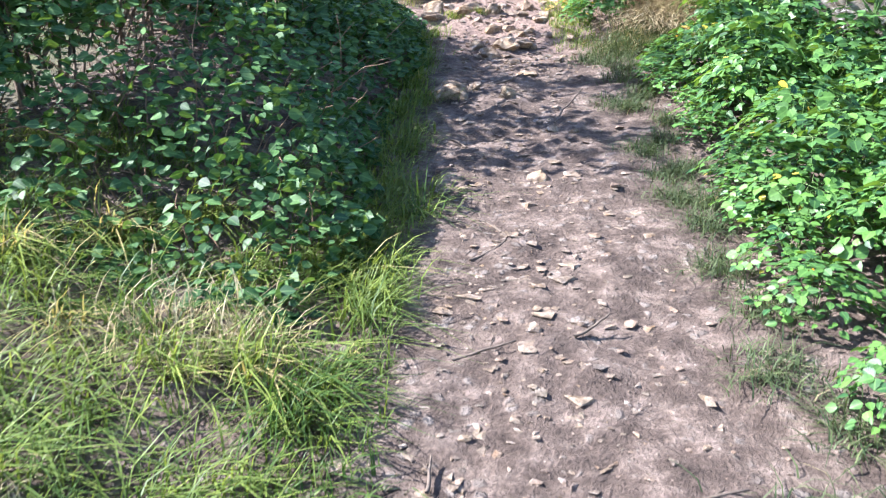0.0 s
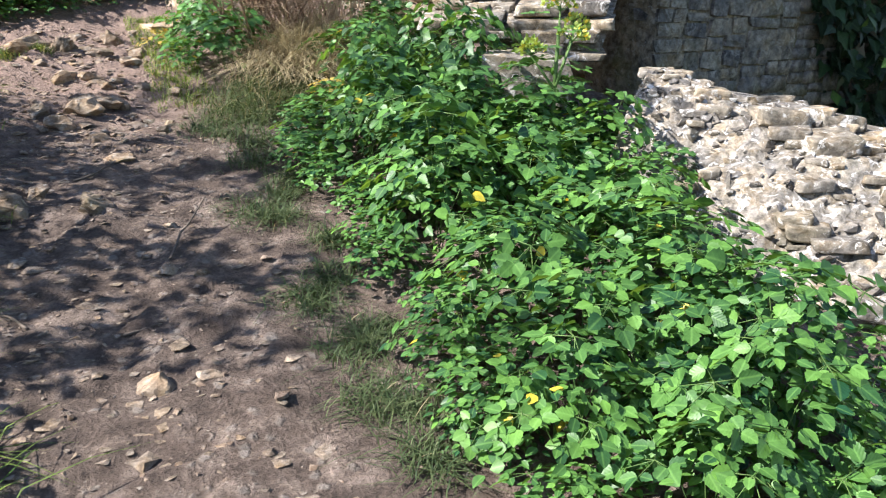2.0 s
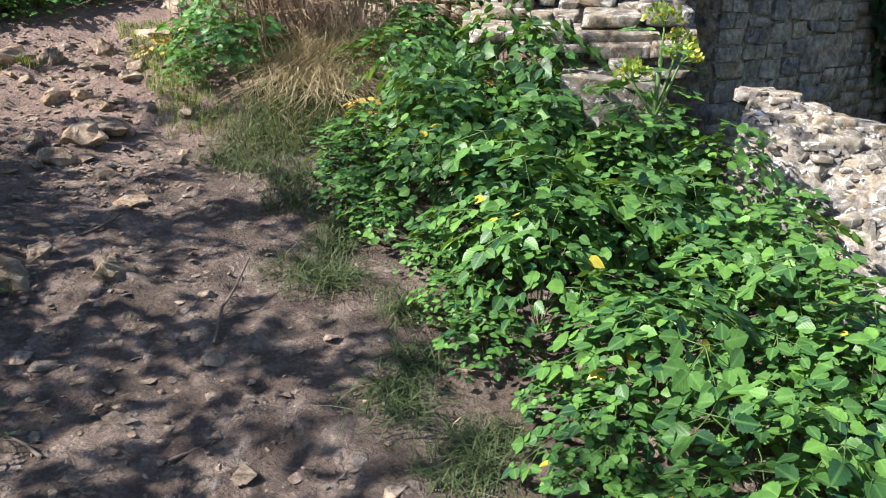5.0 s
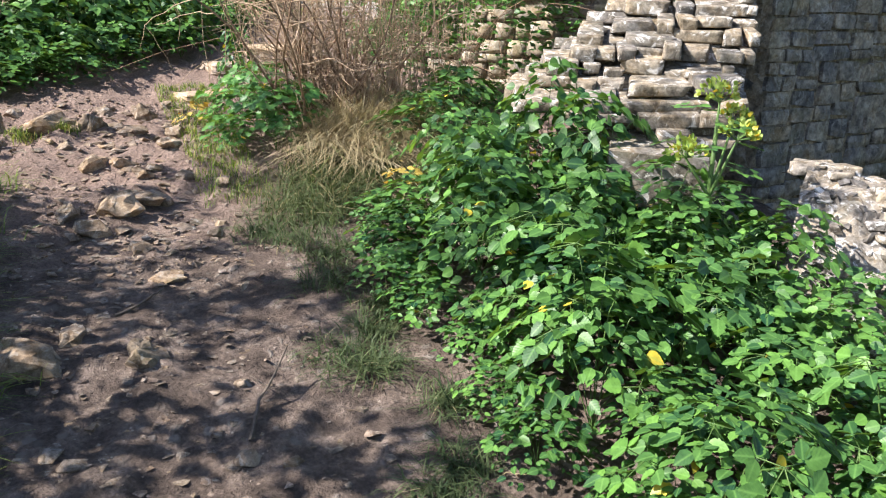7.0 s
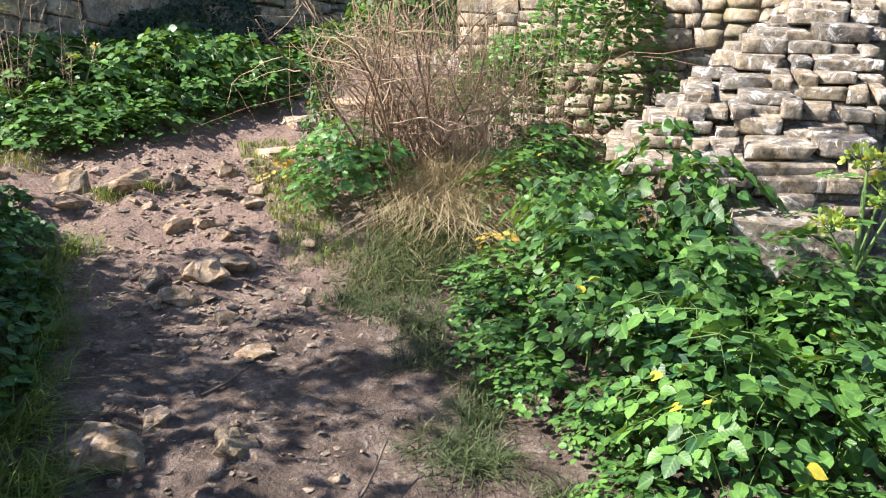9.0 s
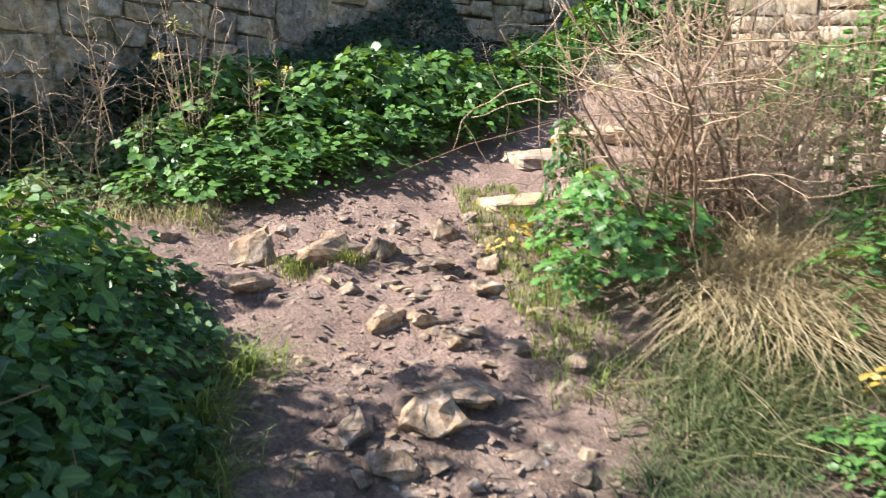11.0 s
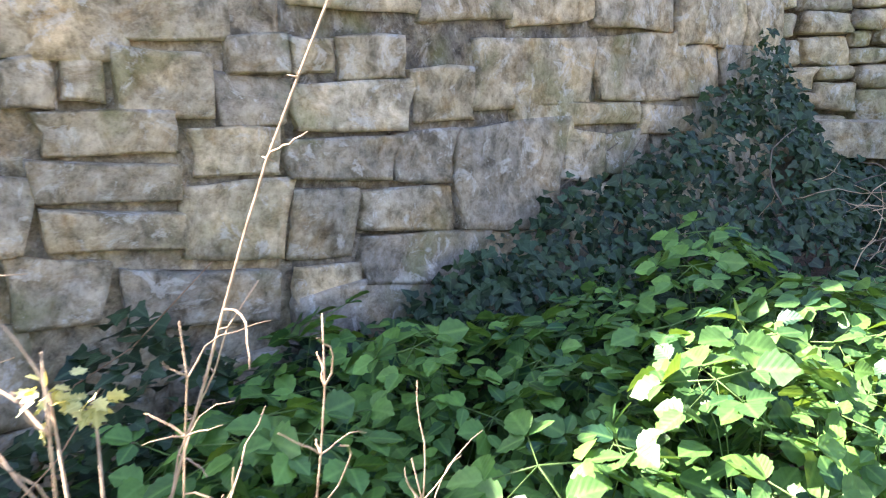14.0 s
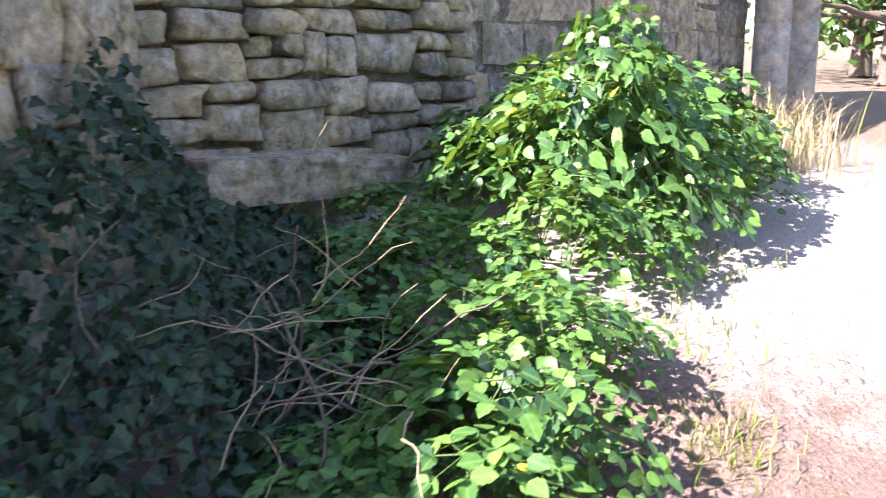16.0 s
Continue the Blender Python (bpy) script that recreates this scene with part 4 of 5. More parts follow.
def patch(models, seed, outline, gap, size, tall, edge=0.12, low=0.75):
    """Plants at even random spacing inside a plan outline, smaller at its edge."""
    g = random.Random(seed)
    xs, ys = [p[0] for p in outline], [p[1] for p in outline]
    done = []

    def inside(x, y):
        hit = False
        for (x1, y1), (x2, y2) in zip(outline, outline[1:] + outline[:1]):
            if (y1 > y) != (y2 > y) and x < (x2 - x1) * (y - y1) / (y2 - y1) + x1:
                hit = not hit
        return hit

    def border(x, y):
        return min((Vector((x, y)) - (Vector(a) + (Vector(b) - Vector(a)) * max(0, min(1, (Vector((x, y)) - Vector(a)).dot(Vector(b) - Vector(a)) / (Vector(b) - Vector(a)).length_squared)))).length for a, b in zip(outline, outline[1:] + outline[:1]))

    for _ in range(4000):
        x, y = g.uniform(min(xs), max(xs)), g.uniform(min(ys), max(ys))
        if inside(x, y) and all((x - a) ** 2 + (y - b) ** 2 > gap * gap for a, b in done):
            done.append((x, y))
            near = min(1.0, border(x, y) / edge)
            s = g.uniform(*size) * (0.7 + 0.3 * near)
            plant_at(g.choice(models), x, y, s, g.uniform(0, 6.28), (g.uniform(-0.12, 0.12), g.uniform(-0.12, 0.12)), g.uniform(*tall) * (low + (1 - low) * near))
    return done


# the patch beside the path, up to the ruined wall
patch(models, 1, [(1.36, 3.5), (1.40, 4.2), (1.50, 4.55), (1.62, 4.95), (1.54, 5.3), (1.62, 5.75), (1.52, 6.2), (1.66, 6.75), (2.30, 6.50), (2.62, 5.9), (2.58, 5.3), (2.48, 4.85), (2.45, 4.2), (2.3, 3.4)], 0.226, (0.85, 1.12), (0.95, 1.4))
patch(models, 21, [(1.75, 6.2), (1.95, 6.75), (2.45, 6.62), (2.7, 6.1), (2.4, 5.8)], 0.25, (0.95, 1.15), (1.7, 2.1))
patch(models, 31, [(2.35, 5.1), (2.42, 5.7), (2.72, 5.95), (2.86, 5.6), (2.74, 5.1)], 0.21, (0.85, 1.0), (1.3, 1.6))
patch(models, 11, [(1.2, 2.35), (1.5, 2.9), (2.2, 2.9), (2.4, 2.0), (1.4, 1.8)], 0.3, (0.6, 0.8), (0.8, 1.0))
for x, y, s in ((1.42, 4.25, 0.6), (1.44, 4.55, 0.6), (1.56, 4.85, 0.6), (1.46, 5.15, 0.65), (1.50, 5.4, 0.6), (1.54, 5.65, 0.6), (1.48, 5.95, 0.65), (1.44, 6.2, 0.65), (1.52, 6.5, 0.65), (1.60, 6.8, 0.6)):
    plant_at(models[2], x, y, s, 11 * y, tall=0.8)
# the clump in front of the long wall
C_rows = dome_sprays(3000, BROAD_LEAF, size=0.057, radius=0.25, height=0.36, count=7)
C_models = [leafy_plant("leafy_plant", 20 + i, C_rows, LEAFY + " in a clump by the wall", "wild plant", "leafy plants before the wall", radius=0.25, height=0.36, under=190, size=0.054) for i in range(3)]
patch(C_models, 2, [(-0.65, 9.18), (0.0, 9.30), (0.42, 9.47), (0.70, 9.62), (0.98, 9.98), (1.38, 10.2), (1.45, 10.7), (1.15, 11.25), (0.75, 11.45), (0.1, 11.0), (-0.65, 10.15)], 0.262, (0.95, 1.2), (1.15, 1.55), 0.4, 0.75)
for x, y in ((-0.5, 10.36), (-0.36, 10.55), (-0.62, 10.2), (-0.2, 10.7)):
    plant_at(C_models[0], x, y, 1.0, 9 * x, tall=1.15)
for x, y, s in ((-0.55, 9.10, 0.7), (-0.28, 9.12, 0.7), (-0.02, 9.20, 0.8), (0.2, 9.30, 0.8), (0.42, 9.38, 0.85), (0.74, 9.78, 0.75)):
    plant_at(C_models[1], x, y, s, 11 * x, tall=0.75)
# at the turn of the path
D_models = [leafy_plant("leafy_plant", 30 + i, broad_rows, LEAFY + " at the turn of the path", "wild plant", "leafy plants at the turn") for i in range(2)]
patch(D_models, 3, [(2.45, 11.95), (3.1, 12.05), (4.0, 12.45), (4.7, 13.2), (4.2, 13.5), (3.4, 13.35), (2.75, 13.05)], 0.29, (1.1, 1.4), (1.2, 1.7))
patch(D_models, 7, [(1.75, 11.6), (2.35, 11.85), (2.5, 12.9), (2.2, 12.85), (1.75, 12.4)], 0.27, (0.9, 1.1), (0.9, 1.2))
for x, y, s in ((3.0, 12.35, 1.0), (3.2, 12.45, 1.0)):
    plant_at(D_models[0], x, y, s, 5 * x, tall=2.7)
patch(D_models, 6, [(1.2, 10.5), (1.6, 10.6), (2.1, 11.15), (2.35, 11.6), (1.9, 11.7), (1.4, 11.5)], 0.25, (0.9, 1.1), (1.0, 1.3))
# at the end of the bramble bank
patch(D_models, 4, [(-0.30, 6.75), (-0.26, 7.5), (-0.45, 8.05), (-0.85, 8.15), (-0.95, 6.75)], 0.225, (0.85, 1.05), (1.25, 1.5))
for x, y, s in ((1.42, 3.02, 0.7), (1.62, 2.8, 0.75), (1.75, 3.1, 0.8)):
    plant_at(models[1], x, y, s, 7 * x)
plant_at(D_models[1], 1.36, 8.62, 0.6, 2.0, tall=2.6)
# behind the tussock, below the broken wall end
patch(D_models, 5, [(1.9, 6.9), (2.25, 7.0), (2.75, 7.6), (2.9, 8.3), (2.5, 8.3), (1.95, 7.6)], 0.27, (0.85, 1.1), (1.0, 1.3))

cut = dome_sprays(5000, CELERY_LEAF, "cut", 0.045, 0.22, 0.34, 10)
celery = leafy_plant("feathery_plant", 50, cut, "fresh green feathery plant beside the dry grass tussock", "wild plant", "feathery plants", 0.24, 0.36, CELERY_LEAF, "cut", 90, 0.05)
for x, y, s in ((1.26, 8.02, 1.0), (1.40, 7.84, 1.0), (1.42, 8.22, 1.1), (1.16, 7.84, 0.6), (1.52, 8.0, 1.0)):
    plant_at(celery, x, y, s, x * 9)
gold = dome_sprays(6000, YELLOW_LEAF, "cut", 0.035, 0.12, 0.22, 3)
gold_plant = leafy_plant("yellowed_plant", 60, gold, "withered yellow leaves low among green plants", "wild plant", "yellowed plants", 0.14, 0.26, YELLOW_LEAF, "cut", 10, 0.05)
for x, y, s in ((1.04, 8.34, 0.7), (1.80, 6.98, 0.7)):
    plant_at(gold_plant, x, y, s, x * 5)


def flowering_plant():
    """A tall stem with whorls of leaves and round yellow-green flower heads."""
    g = np.random.default_rng(8)
    x, y = 2.40, 5.62
    z = float(gz(x, y))
    stem = [(x, y, z, 0.012), (x + 0.01, y, z + 0.25, 0.011), (x + 0.015, y + 0.01, z + 0.5, 0.009), (x + 0.02, y + 0.01, z + 0.72, 0.008)]
    heads = [(x + 0.02, y + 0.01, z + 0.78, 0.07), (x + 0.03, y - 0.08, z + 0.66, 0.06), (x - 0.13, y - 0.02, z + 0.60, 0.06), (x + 0.11, y + 0.03, z + 0.70, 0.055)]
    lines = [stem]
    for h in heads:
        lines.append([(x + 0.015, y + 0.01, z + 0.45, 0.007), (*h[:3], 0.004)])
    P, A, U = [], [], []
    for h in heads:
        for _ in range(16):
            d = g.normal(0, 1, 3)
            d[2] = abs(d[2]) + 0.3
            d /= np.linalg.norm(d)
            q = np.array(h[:3]) + d * h[3]
            lines.append([(*h[:3], 0.0018), (*q, 0.0012)])
            for _ in range(7):
                e = d + g.normal(0, 0.5, 3)
                P.append(q + g.normal(0, 0.006, 3))
                A.append(e)
                U.append(g.normal(0, 1, 3))
    plant = tagged(new("flowering_plant", tubes("stem", lines, GREEN_STALK)), "tall leafy stem with round yellow-green flower heads", "wild plant")
    child(plant, "flowers", leaf_soup("flowers", "oval", np.array(P), np.array(A), np.array(U), np.full(len(P), 0.02), YELLOW_GREEN, None, 4), "tiny yellow-green flowers", "stuff")
    for i in range(18):
        leaf = child(plant, "leaf", broad[2 + i % 5])
        s = 1.1 - 0.018 * i
        leaf.matrix_basis = Matrix.LocRotScale((x + 0.01, y + 0.01, z + 0.20 + 0.030 * i), Euler((0, g.uniform(-0.2, 0.2), i * 2.4)), Vector((s * 0.8, s * 0.8, s * 0.3)))


YELLOW_GREEN = leaf_material("flower", (0.20, 0.32, 0.05), (0.42, 0.52, 0.14), yellow_from=0.99, through_light=0.3, vein=0.0)
flowering_plant()


# ---- brambles, ivy and trees ----
def bush_height(x, y):
    """Height of the bramble bank over the ground."""
    d = -x - 0.04 + 0.12 * lattice(np.asarray(y) * 1.7, 0.5 + 0 * np.asarray(y), 9) - 0.02
    full = 0.62 * (1 - 0.72 * ease(6.3, 7.5, y))
    h = full * ease(-0.08, 0.45, d) + 0.45 * ease(0.5, 1.5, d) * (1 - 0.5 * ease(6.8, 7.9, y)) + 0.06 * ease(0, 0.2, d)
    h = h * (0.86 + 0.24 * lattice(np.asarray(x) * 2.0, np.asarray(y) * 2.0, 12))
    return h * ease(3.05, 4.3, y + 0.5 * (x + 0.3)) * ease(8.5, 7.9, y + 0.15 * x)


def bramble_bank():
    g = np.random.default_rng(21)
    n = 21000
    x, y = -2.8 * g.random(n) ** 1.5 + 0.05, g.uniform(2.7, 8.5, n)
    h = bush_height(x, y)
    keep = h > 0.05
    x, y, h = x[keep], y[keep], h[keep]
    f = 1 - 0.75 * g.random(len(x)) ** 2.0
    lump = 0.10 * lattice(x * 5, y * 5, 31) + 0.07 * lattice(x * 11, y * 11, 32)
    P = np.stack([x, y, ground(x, y) + np.maximum(0.03, h * f + lump)], -1)
    a = g.uniform(0, 6.28, len(x))
    A = np.stack([np.cos(a) + 0.4, np.sin(a) - 0.2, g.uniform(-0.6, 0.2, len(x))], -1)
    U = np.array([0.3, -0.2, 0.8]) + g.normal(0, 0.55, (len(x), 3))
    size = g.uniform(0.035, 0.07, len(x))
    t = np.clip(g.normal(0.38, 0.22, len(x)) + 0.15 * lattice(x * 1.5, y * 1.5, 33), 0, 0.97)
    lines = []
    for _ in range(170):
        px, py = -2.2 * g.random() - 0.25, g.uniform(3.4, 8.0)
        h0 = float(bush_height(px, py))
        if h0 > 0.1:
            lines.append(wander(g, (px, py, float(ground(px, py))), (g.normal(0.3, 0.5), g.normal(0, 0.5), 1.0), h0 * g.uniform(0.9, 1.3), 8, 0.18, 0.004, 0.0015, 0.04))
    bank = tagged(new("bramble_thicket", tubes("stems", lines, TWIG, 4)), "dense dark bramble thicket on the bank beside the path", "bush")
    child(bank, "leaves", leaf_soup("leaves", "plain", P, A, U, size * 0.9, BRAMBLE_LEAF, t, 2), "dark green bramble leaves, some greyish", "stuff")


bramble_bank()


def hedge_bush(x, y, height, wide, seed, count, full=2):
    """A loose twiggy bush behind the brambles."""
    g = np.random.default_rng(seed)
    z = float(ground(x, y))
    lines, P = [], []
    for _ in range(9):
        stem = wander(g, (x + g.normal(0, 0.12), y + g.normal(0, 0.15), z), (g.normal(0, 0.25), g.normal(0, 0.3), 1), height * g.uniform(0.75, 1.1), 10, 0.09, 0.012, 0.003)
        lines.append(stem)
        for q in stem[2:]:
            for _ in range(full):
                twig = wander(g, q[:3], (g.normal(0, 1), g.normal(0, 1), g.uniform(0, 0.9)), wide * g.uniform(0.3, 0.9), 6, 0.2, 0.004, 0.0012)
                lines.append(twig)
                P += [np.array(r[:3]) + g.normal(0, 0.05, 3) for r in twig[1:] for _ in range(2)]
    P = np.array(P)
    P = P[g.permutation(len(P))[:count]]
    bush = tagged(new("hedge_bush", tubes("stems", lines, BARK, 3)), "loose twiggy hedge bush with sparse dark leaves", "bush", "hedge bushes")
    A, U = g.normal(0, 1, (len(P), 3)), np.array([0.2, -0.2, 0.8]) + g.normal(0, 0.5, (len(P), 3))
    child(bush, "leaves", leaf_soup("leaves", "small", P, A, U, g.uniform(0.055, 0.095, len(P)), BRAMBLE_LEAF, None, seed), "", "stuff")


# hedge known mostly by its shade; places and heights set to cast it
for x, y, height, wide, seed in ((-2.3, 6.68, 4.9, 0.40, 141), (-1.8, 6.35, 2.5, 0.30, 146), (-1.8, 5.4, 2.0, 0.3, 142), (-1.8, 4.85, 1.5, 0.26, 147), (-2.0, 7.4, 1.0, 0.3, 143), (-2.1, 4.35, 1.2, 0.32, 145)):
    hedge_bush(x, y, height, wide, seed, 7000 if height > 3 else 4000 if height > 2 else 1700, 3 if height > 2.2 else 2)
# dense bushes added to throw solid shade on the left of the path
for x, y, height, wide, seed in ((-1.6, 6.98, 1.22, 0.24, 151), (-1.6, 7.2, 1.15, 0.22, 152)):
    hedge_bush(x, y, height, wide, seed, 6000, 7)


def ivy_mass(name, label, P, A, U, size, seed, mat=IVY_LEAF, kind="ivy", stems=()):
    top = tagged(new(name, tubes("stems", stems, BARK, 4)), label, "ivy")
    child(top, "leaves", leaf_soup("leaves", kind, P, A, U, size, mat, None, seed), "", "stuff")
    return top


def ivy_corner():
    """Ivy heaped in the corner of the two walls and climbing the foot of the long wall."""
    g = np.random.default_rng(41)
    n = 8200
    x = g.uniform(-0.5, 2.0, n)
    back = np.where(x < 1.35, wall_line(x) - 0.10, 12.95 + 0.4 * (x - 1.35) - 0.12)
    reach = np.interp(x, [-0.5, 0.1, 0.8], [0.35, 0.7, 1.25])
    d = g.random(n) ** 0.8 * reach
    y = back - d
    top = np.interp(x, [-0.5, -0.2, 0.01, 0.31, 0.67, 0.95, 1.27, 1.40, 1.58, 2.0], [2.25, 2.34, 2.44, 2.62, 2.76, 2.92, 3.16, 3.08, 2.76, 2.55])
    gr = ground(x, y)
    z = gr + (top - gr) * np.clip(1 - d / reach, 0, 1) ** 0.9 * (1.0 + 0.16 * lattice(x * 4, y * 4 + 3, 77)) * g.uniform(0.78, 1.02, n) + 0.03 * g.random(n)
    P = np.stack([x, y, z], -1)
    A = np.stack([g.normal(0.1, 0.6, n), g.normal(-0.3, 0.6, n), g.normal(-0.5, 0.4, n)], -1)
    U = np.array([0.3, -0.75, 0.65]) + g.normal(0, 0.3, (n, 3))
    lines = []
    for _ in range(30):
        px = g.uniform(0.2, 1.9)
        py = 12.6 - g.uniform(0, 1.3)
        lines.append(wander(g, (px, py, float(ground(px, py)) + 0.2), (g.normal(0, 0.6), -0.4, 0.7), g.uniform(0.3, 0.6), 9, 0.28, 0.005, 0.002, 0.05))
    dry = []
    for _ in range(48):
        px, py = g.normal(1.4, 0.25), g.normal(11.75, 0.22)
        dry.append(wander(g, (px, py, float(ground(px, py)) + g.uniform(0.1, 0.45)), (g.normal(0, 1), g.normal(-0.3, 0.6), g.uniform(-0.2, 0.6)), g.uniform(0.2, 0.5), 9, 0.24, 0.0024, 0.0009))
    tagged(new("dead_stems", tubes("dead_stems", dry, DRY_STALK, 4)), "tangle of pale dead stems lying over the ivy", "dead plant", kind="stuff")
    ivy_mass("ivy", "dark glossy ivy heaped in the corner of the walls", P, A, U, g.uniform(0.026, 0.052, n), 5, stems=lines)


ivy_corner()


def ground_cover(name, label, outline_x, y_of, depth, h, n, seed, mat, kind, size, stems=30):
    g = np.random.default_rng(seed)
    x = g.uniform(*outline_x, n)
    y = y_of(x) + depth * g.random(n)
    hh = h * (0.6 + 0.5 * lattice(x * 3, y * 3, seed)) * ease(0, 0.25, y - y_of(x) + 0.04)
    P = np.stack([x, y, ground(x, y) + hh * (1 - 0.5 * g.random(n) ** 2) + 0.015], -1)
    a = g.uniform(0, 6.28, n)
    A = np.stack([np.cos(a), np.sin(a), g.uniform(-0.5, 0.2, n)], -1)
    U = np.array([0.1, -0.3, 0.9]) + g.normal(0, 0.35, (n, 3))
    lines = []
    for _ in range(stems):
        px = g.uniform(*outline_x)
        py = float(y_of(np.array(px))) + depth * g.random()
        lines.append(wander(g, (px, py, float(ground(px, py))), (g.normal(0, 0.7), g.normal(0, 0.7), 0.8), h * 1.6, 7, 0.25, 0.003, 0.0012, 0.1))
    top = tagged(new(name, tubes("stems", lines, TWIG, 4)), label, "ground cover")
    child(top, "leaves", leaf_soup("leaves", kind, P, A, U, size * g.uniform(0.6, 1.2, n), mat, 0.8 * g.random(n), seed), "", "stuff")


ground_cover("ground_ivy", "low tangled bramble and ivy leaves before the rubble wall", (-2.6, -0.35), lambda x: 8.95 + 0.30 * (x + 0.4), 0.9, 0.24, 5000, 51, LIT_GROUND_LEAF, "plain", 0.044, 90)
ground_cover("wall_ivy", "dark ivy along the foot of the rubble wall", (-2.6, -0.5), lambda x: wall_line(x) - 0.80, 0.66, 0.62, 2600, 52, IVY_LEAF, "ivy", 0.05)
ground_cover("low_weeds", "low green weeds and thin grass on the slope", (1.9, 3.6), lambda x: 2.6 + 0.0 * x, 1.6, 0.10, 2200, 53, CELERY_LEAF, "plain", 0.04, 10)
ground_cover("shrub_greenery", "green leafy growth between dry shrub and pale wall", (2.2, 3.7), lambda x: 8.75 - 0.15 * x, 0.75, 1.3, 4200, 54, CELERY_LEAF, "plain", 0.055, 40)


# ---- grass ----
def roots(g, n, place):
    xy = np.array([place(g) for _ in range(n)])
    return np.stack([xy[:, 0], xy[:, 1], gz(xy[:, 0], xy[:, 1]) - 0.005], -1)


def clustered(spots, sigma):
    def place(g):
        x, y, s = spots[g.integers(len(spots))]
        return g.normal(x, sigma * s), g.normal(y, sigma * s)
    return place


g0 = np.random.default_rng(61)
# the bank's long grass in front of the brambles: tufts
tufts = []
while len(tufts) < 250:
    x, y = -2.6 * g0.random() ** 1.2 + 0.12, g0.uniform(1.2, 4.9)
    edge = 0.0 + 0.08 * math.sin(y * 3.1) + (0.10 if y > 3.4 else -0.10 * (3.4 - y) + 0.06)
    if x < edge - 0.05 and g0.random() < 1.2 - 0.45 * max(0, y - 2.9):
        tufts.append((x, y, g0.uniform(0.6, 1.5), g0.normal(-0.2, 0.3), g0.uniform(0.4, 1.35)))
parts, tone, long_ = [], [], []
for x, y, s, c, h in tufts:
    k = int(46 * s)
    parts.append(np.stack([g0.normal(x, 0.045 * s, k), g0.normal(y, 0.045 * s, k)], -1))
    tone.append(np.clip(0.5 + c + g0.normal(0, 0.13, k), 0, 0.99))
    long_.append(np.full(k, 0.25 * h))
b = np.concatenate(parts)
b = np.stack([b[:, 0], b[:, 1], gz(b[:, 0], b[:, 1]) - 0.005], -1)
tagged(new("bank_grass", grass_soup("bank_grass", b, np.concatenate(long_), GRASS, 1.85, 0.0028, 62, direction=np.array([0.25, -0.2, 0]), tint=np.concatenate(tone))),
       "long tufted green and yellow grass on the bank", "grass", kind="stuff")
t = np.array([(-2.4 * g0.random() ** 1.3 + 0.08, g0.uniform(1.2, 4.2)) for _ in range(5000)])
t = np.stack([t[:, 0], t[:, 1], gz(t[:, 0], t[:, 1]) - 0.005], -1)
tagged(new("short_grass", grass_soup("short_grass", t, 0.10, GRASS, 1.2, 0.0026, 69, tint=np.clip(g0.normal(0.25, 0.15, len(t)), 0, 0.9))), "short dark green grass under the tufts", "grass", kind="stuff")
d = roots(g0, 450, clustered([(-0.62, 3.25, 1.0), (-0.38, 3.32, 0.7), (-0.85, 2.5, 0.8)], 0.12))
tagged(new("dead_grass", grass_soup("dead_grass", d, 0.20, DRY_GRASS, 1.2, 0.0022, 63)), "matted straw-coloured dead grass on the bank", "grass", kind="stuff")

verge_spots = [(1.14, 5.82, 1.0), (1.20, 5.74, 0.7), (1.15, 5.09, 0.9), (1.24, 5.2, 0.7), (1.22, 4.8, 0.9), (1.30, 4.86, 0.7), (1.18, 4.53, 0.9), (1.30, 4.45, 0.9), (1.24, 4.25, 0.8), (1.11, 6.88, 1.0), (1.24, 6.35, 0.9), (1.30, 6.55, 0.9), (1.22, 6.72, 0.9), (1.36, 6.9, 1.0),
               (1.34, 5.48, 0.6), (1.36, 6.08, 0.7), (1.28, 5.95, 0.6), (1.20, 3.9, 0.9), (1.28, 3.6, 1.0), (1.18, 3.25, 1.1), (1.32, 3.0, 1.2), (1.10, 2.6, 1.4), (1.40, 2.5, 1.6), (1.5, 2.1, 2.0)]
v = roots(g0, 5600, clustered(verge_spots, 0.065))
tagged(new("verge_grass", grass_soup("verge_grass", v, 0.105, VERGE_GRASS, 1.9, 0.0020, 64, tint=np.clip(g0.normal(0.35, 0.22, len(v)), 0, 0.99))), "thin worn grass tufts along the edge of the path", "grass", kind="stuff")
t = roots(g0, 4200, clustered([(1.55, 7.35, 1.3), (1.75, 7.65, 1.1), (1.4, 7.1, 1.0), (1.9, 7.35, 1.0)], 0.13))
tagged(new("green_tussock", grass_soup("green_tussock", t, 0.17, VERGE_GRASS, 1.9, 0.0024, 65, direction=np.array([0.1, -0.4, 0]), tint=np.clip(g0.normal(0.6, 0.25, len(t)), 0, 0.99))), "dull green arching grass below the dry shrub", "grass", kind="stuff")
t = roots(g0, 4600, clustered([(1.80, 7.85, 0.9), (1.70, 7.72, 0.8), (1.98, 7.9, 0.9), (2.08, 7.75, 0.8), (1.84, 7.55, 0.7), (2.0, 8.2, 0.8)], 0.12))
tagged(new("dry_tussock", grass_soup("dry_tussock", t, 0.40, DRY_GRASS, 1.9, 0.0024, 66, direction=np.array([0.2, -0.5, 0]))), "pale straw-coloured dry grass tussock", "grass", kind="stuff")
t = roots(g0, 2600, lambda g: (g.uniform(0.92, 1.25), g.uniform(7.3, 9.3)))
tagged(new("stone_grass", grass_soup("stone_grass", t, 0.07, GRASS, 0.9, 0.002, 67)), "short green grass between the path stones", "grass", kind="stuff")
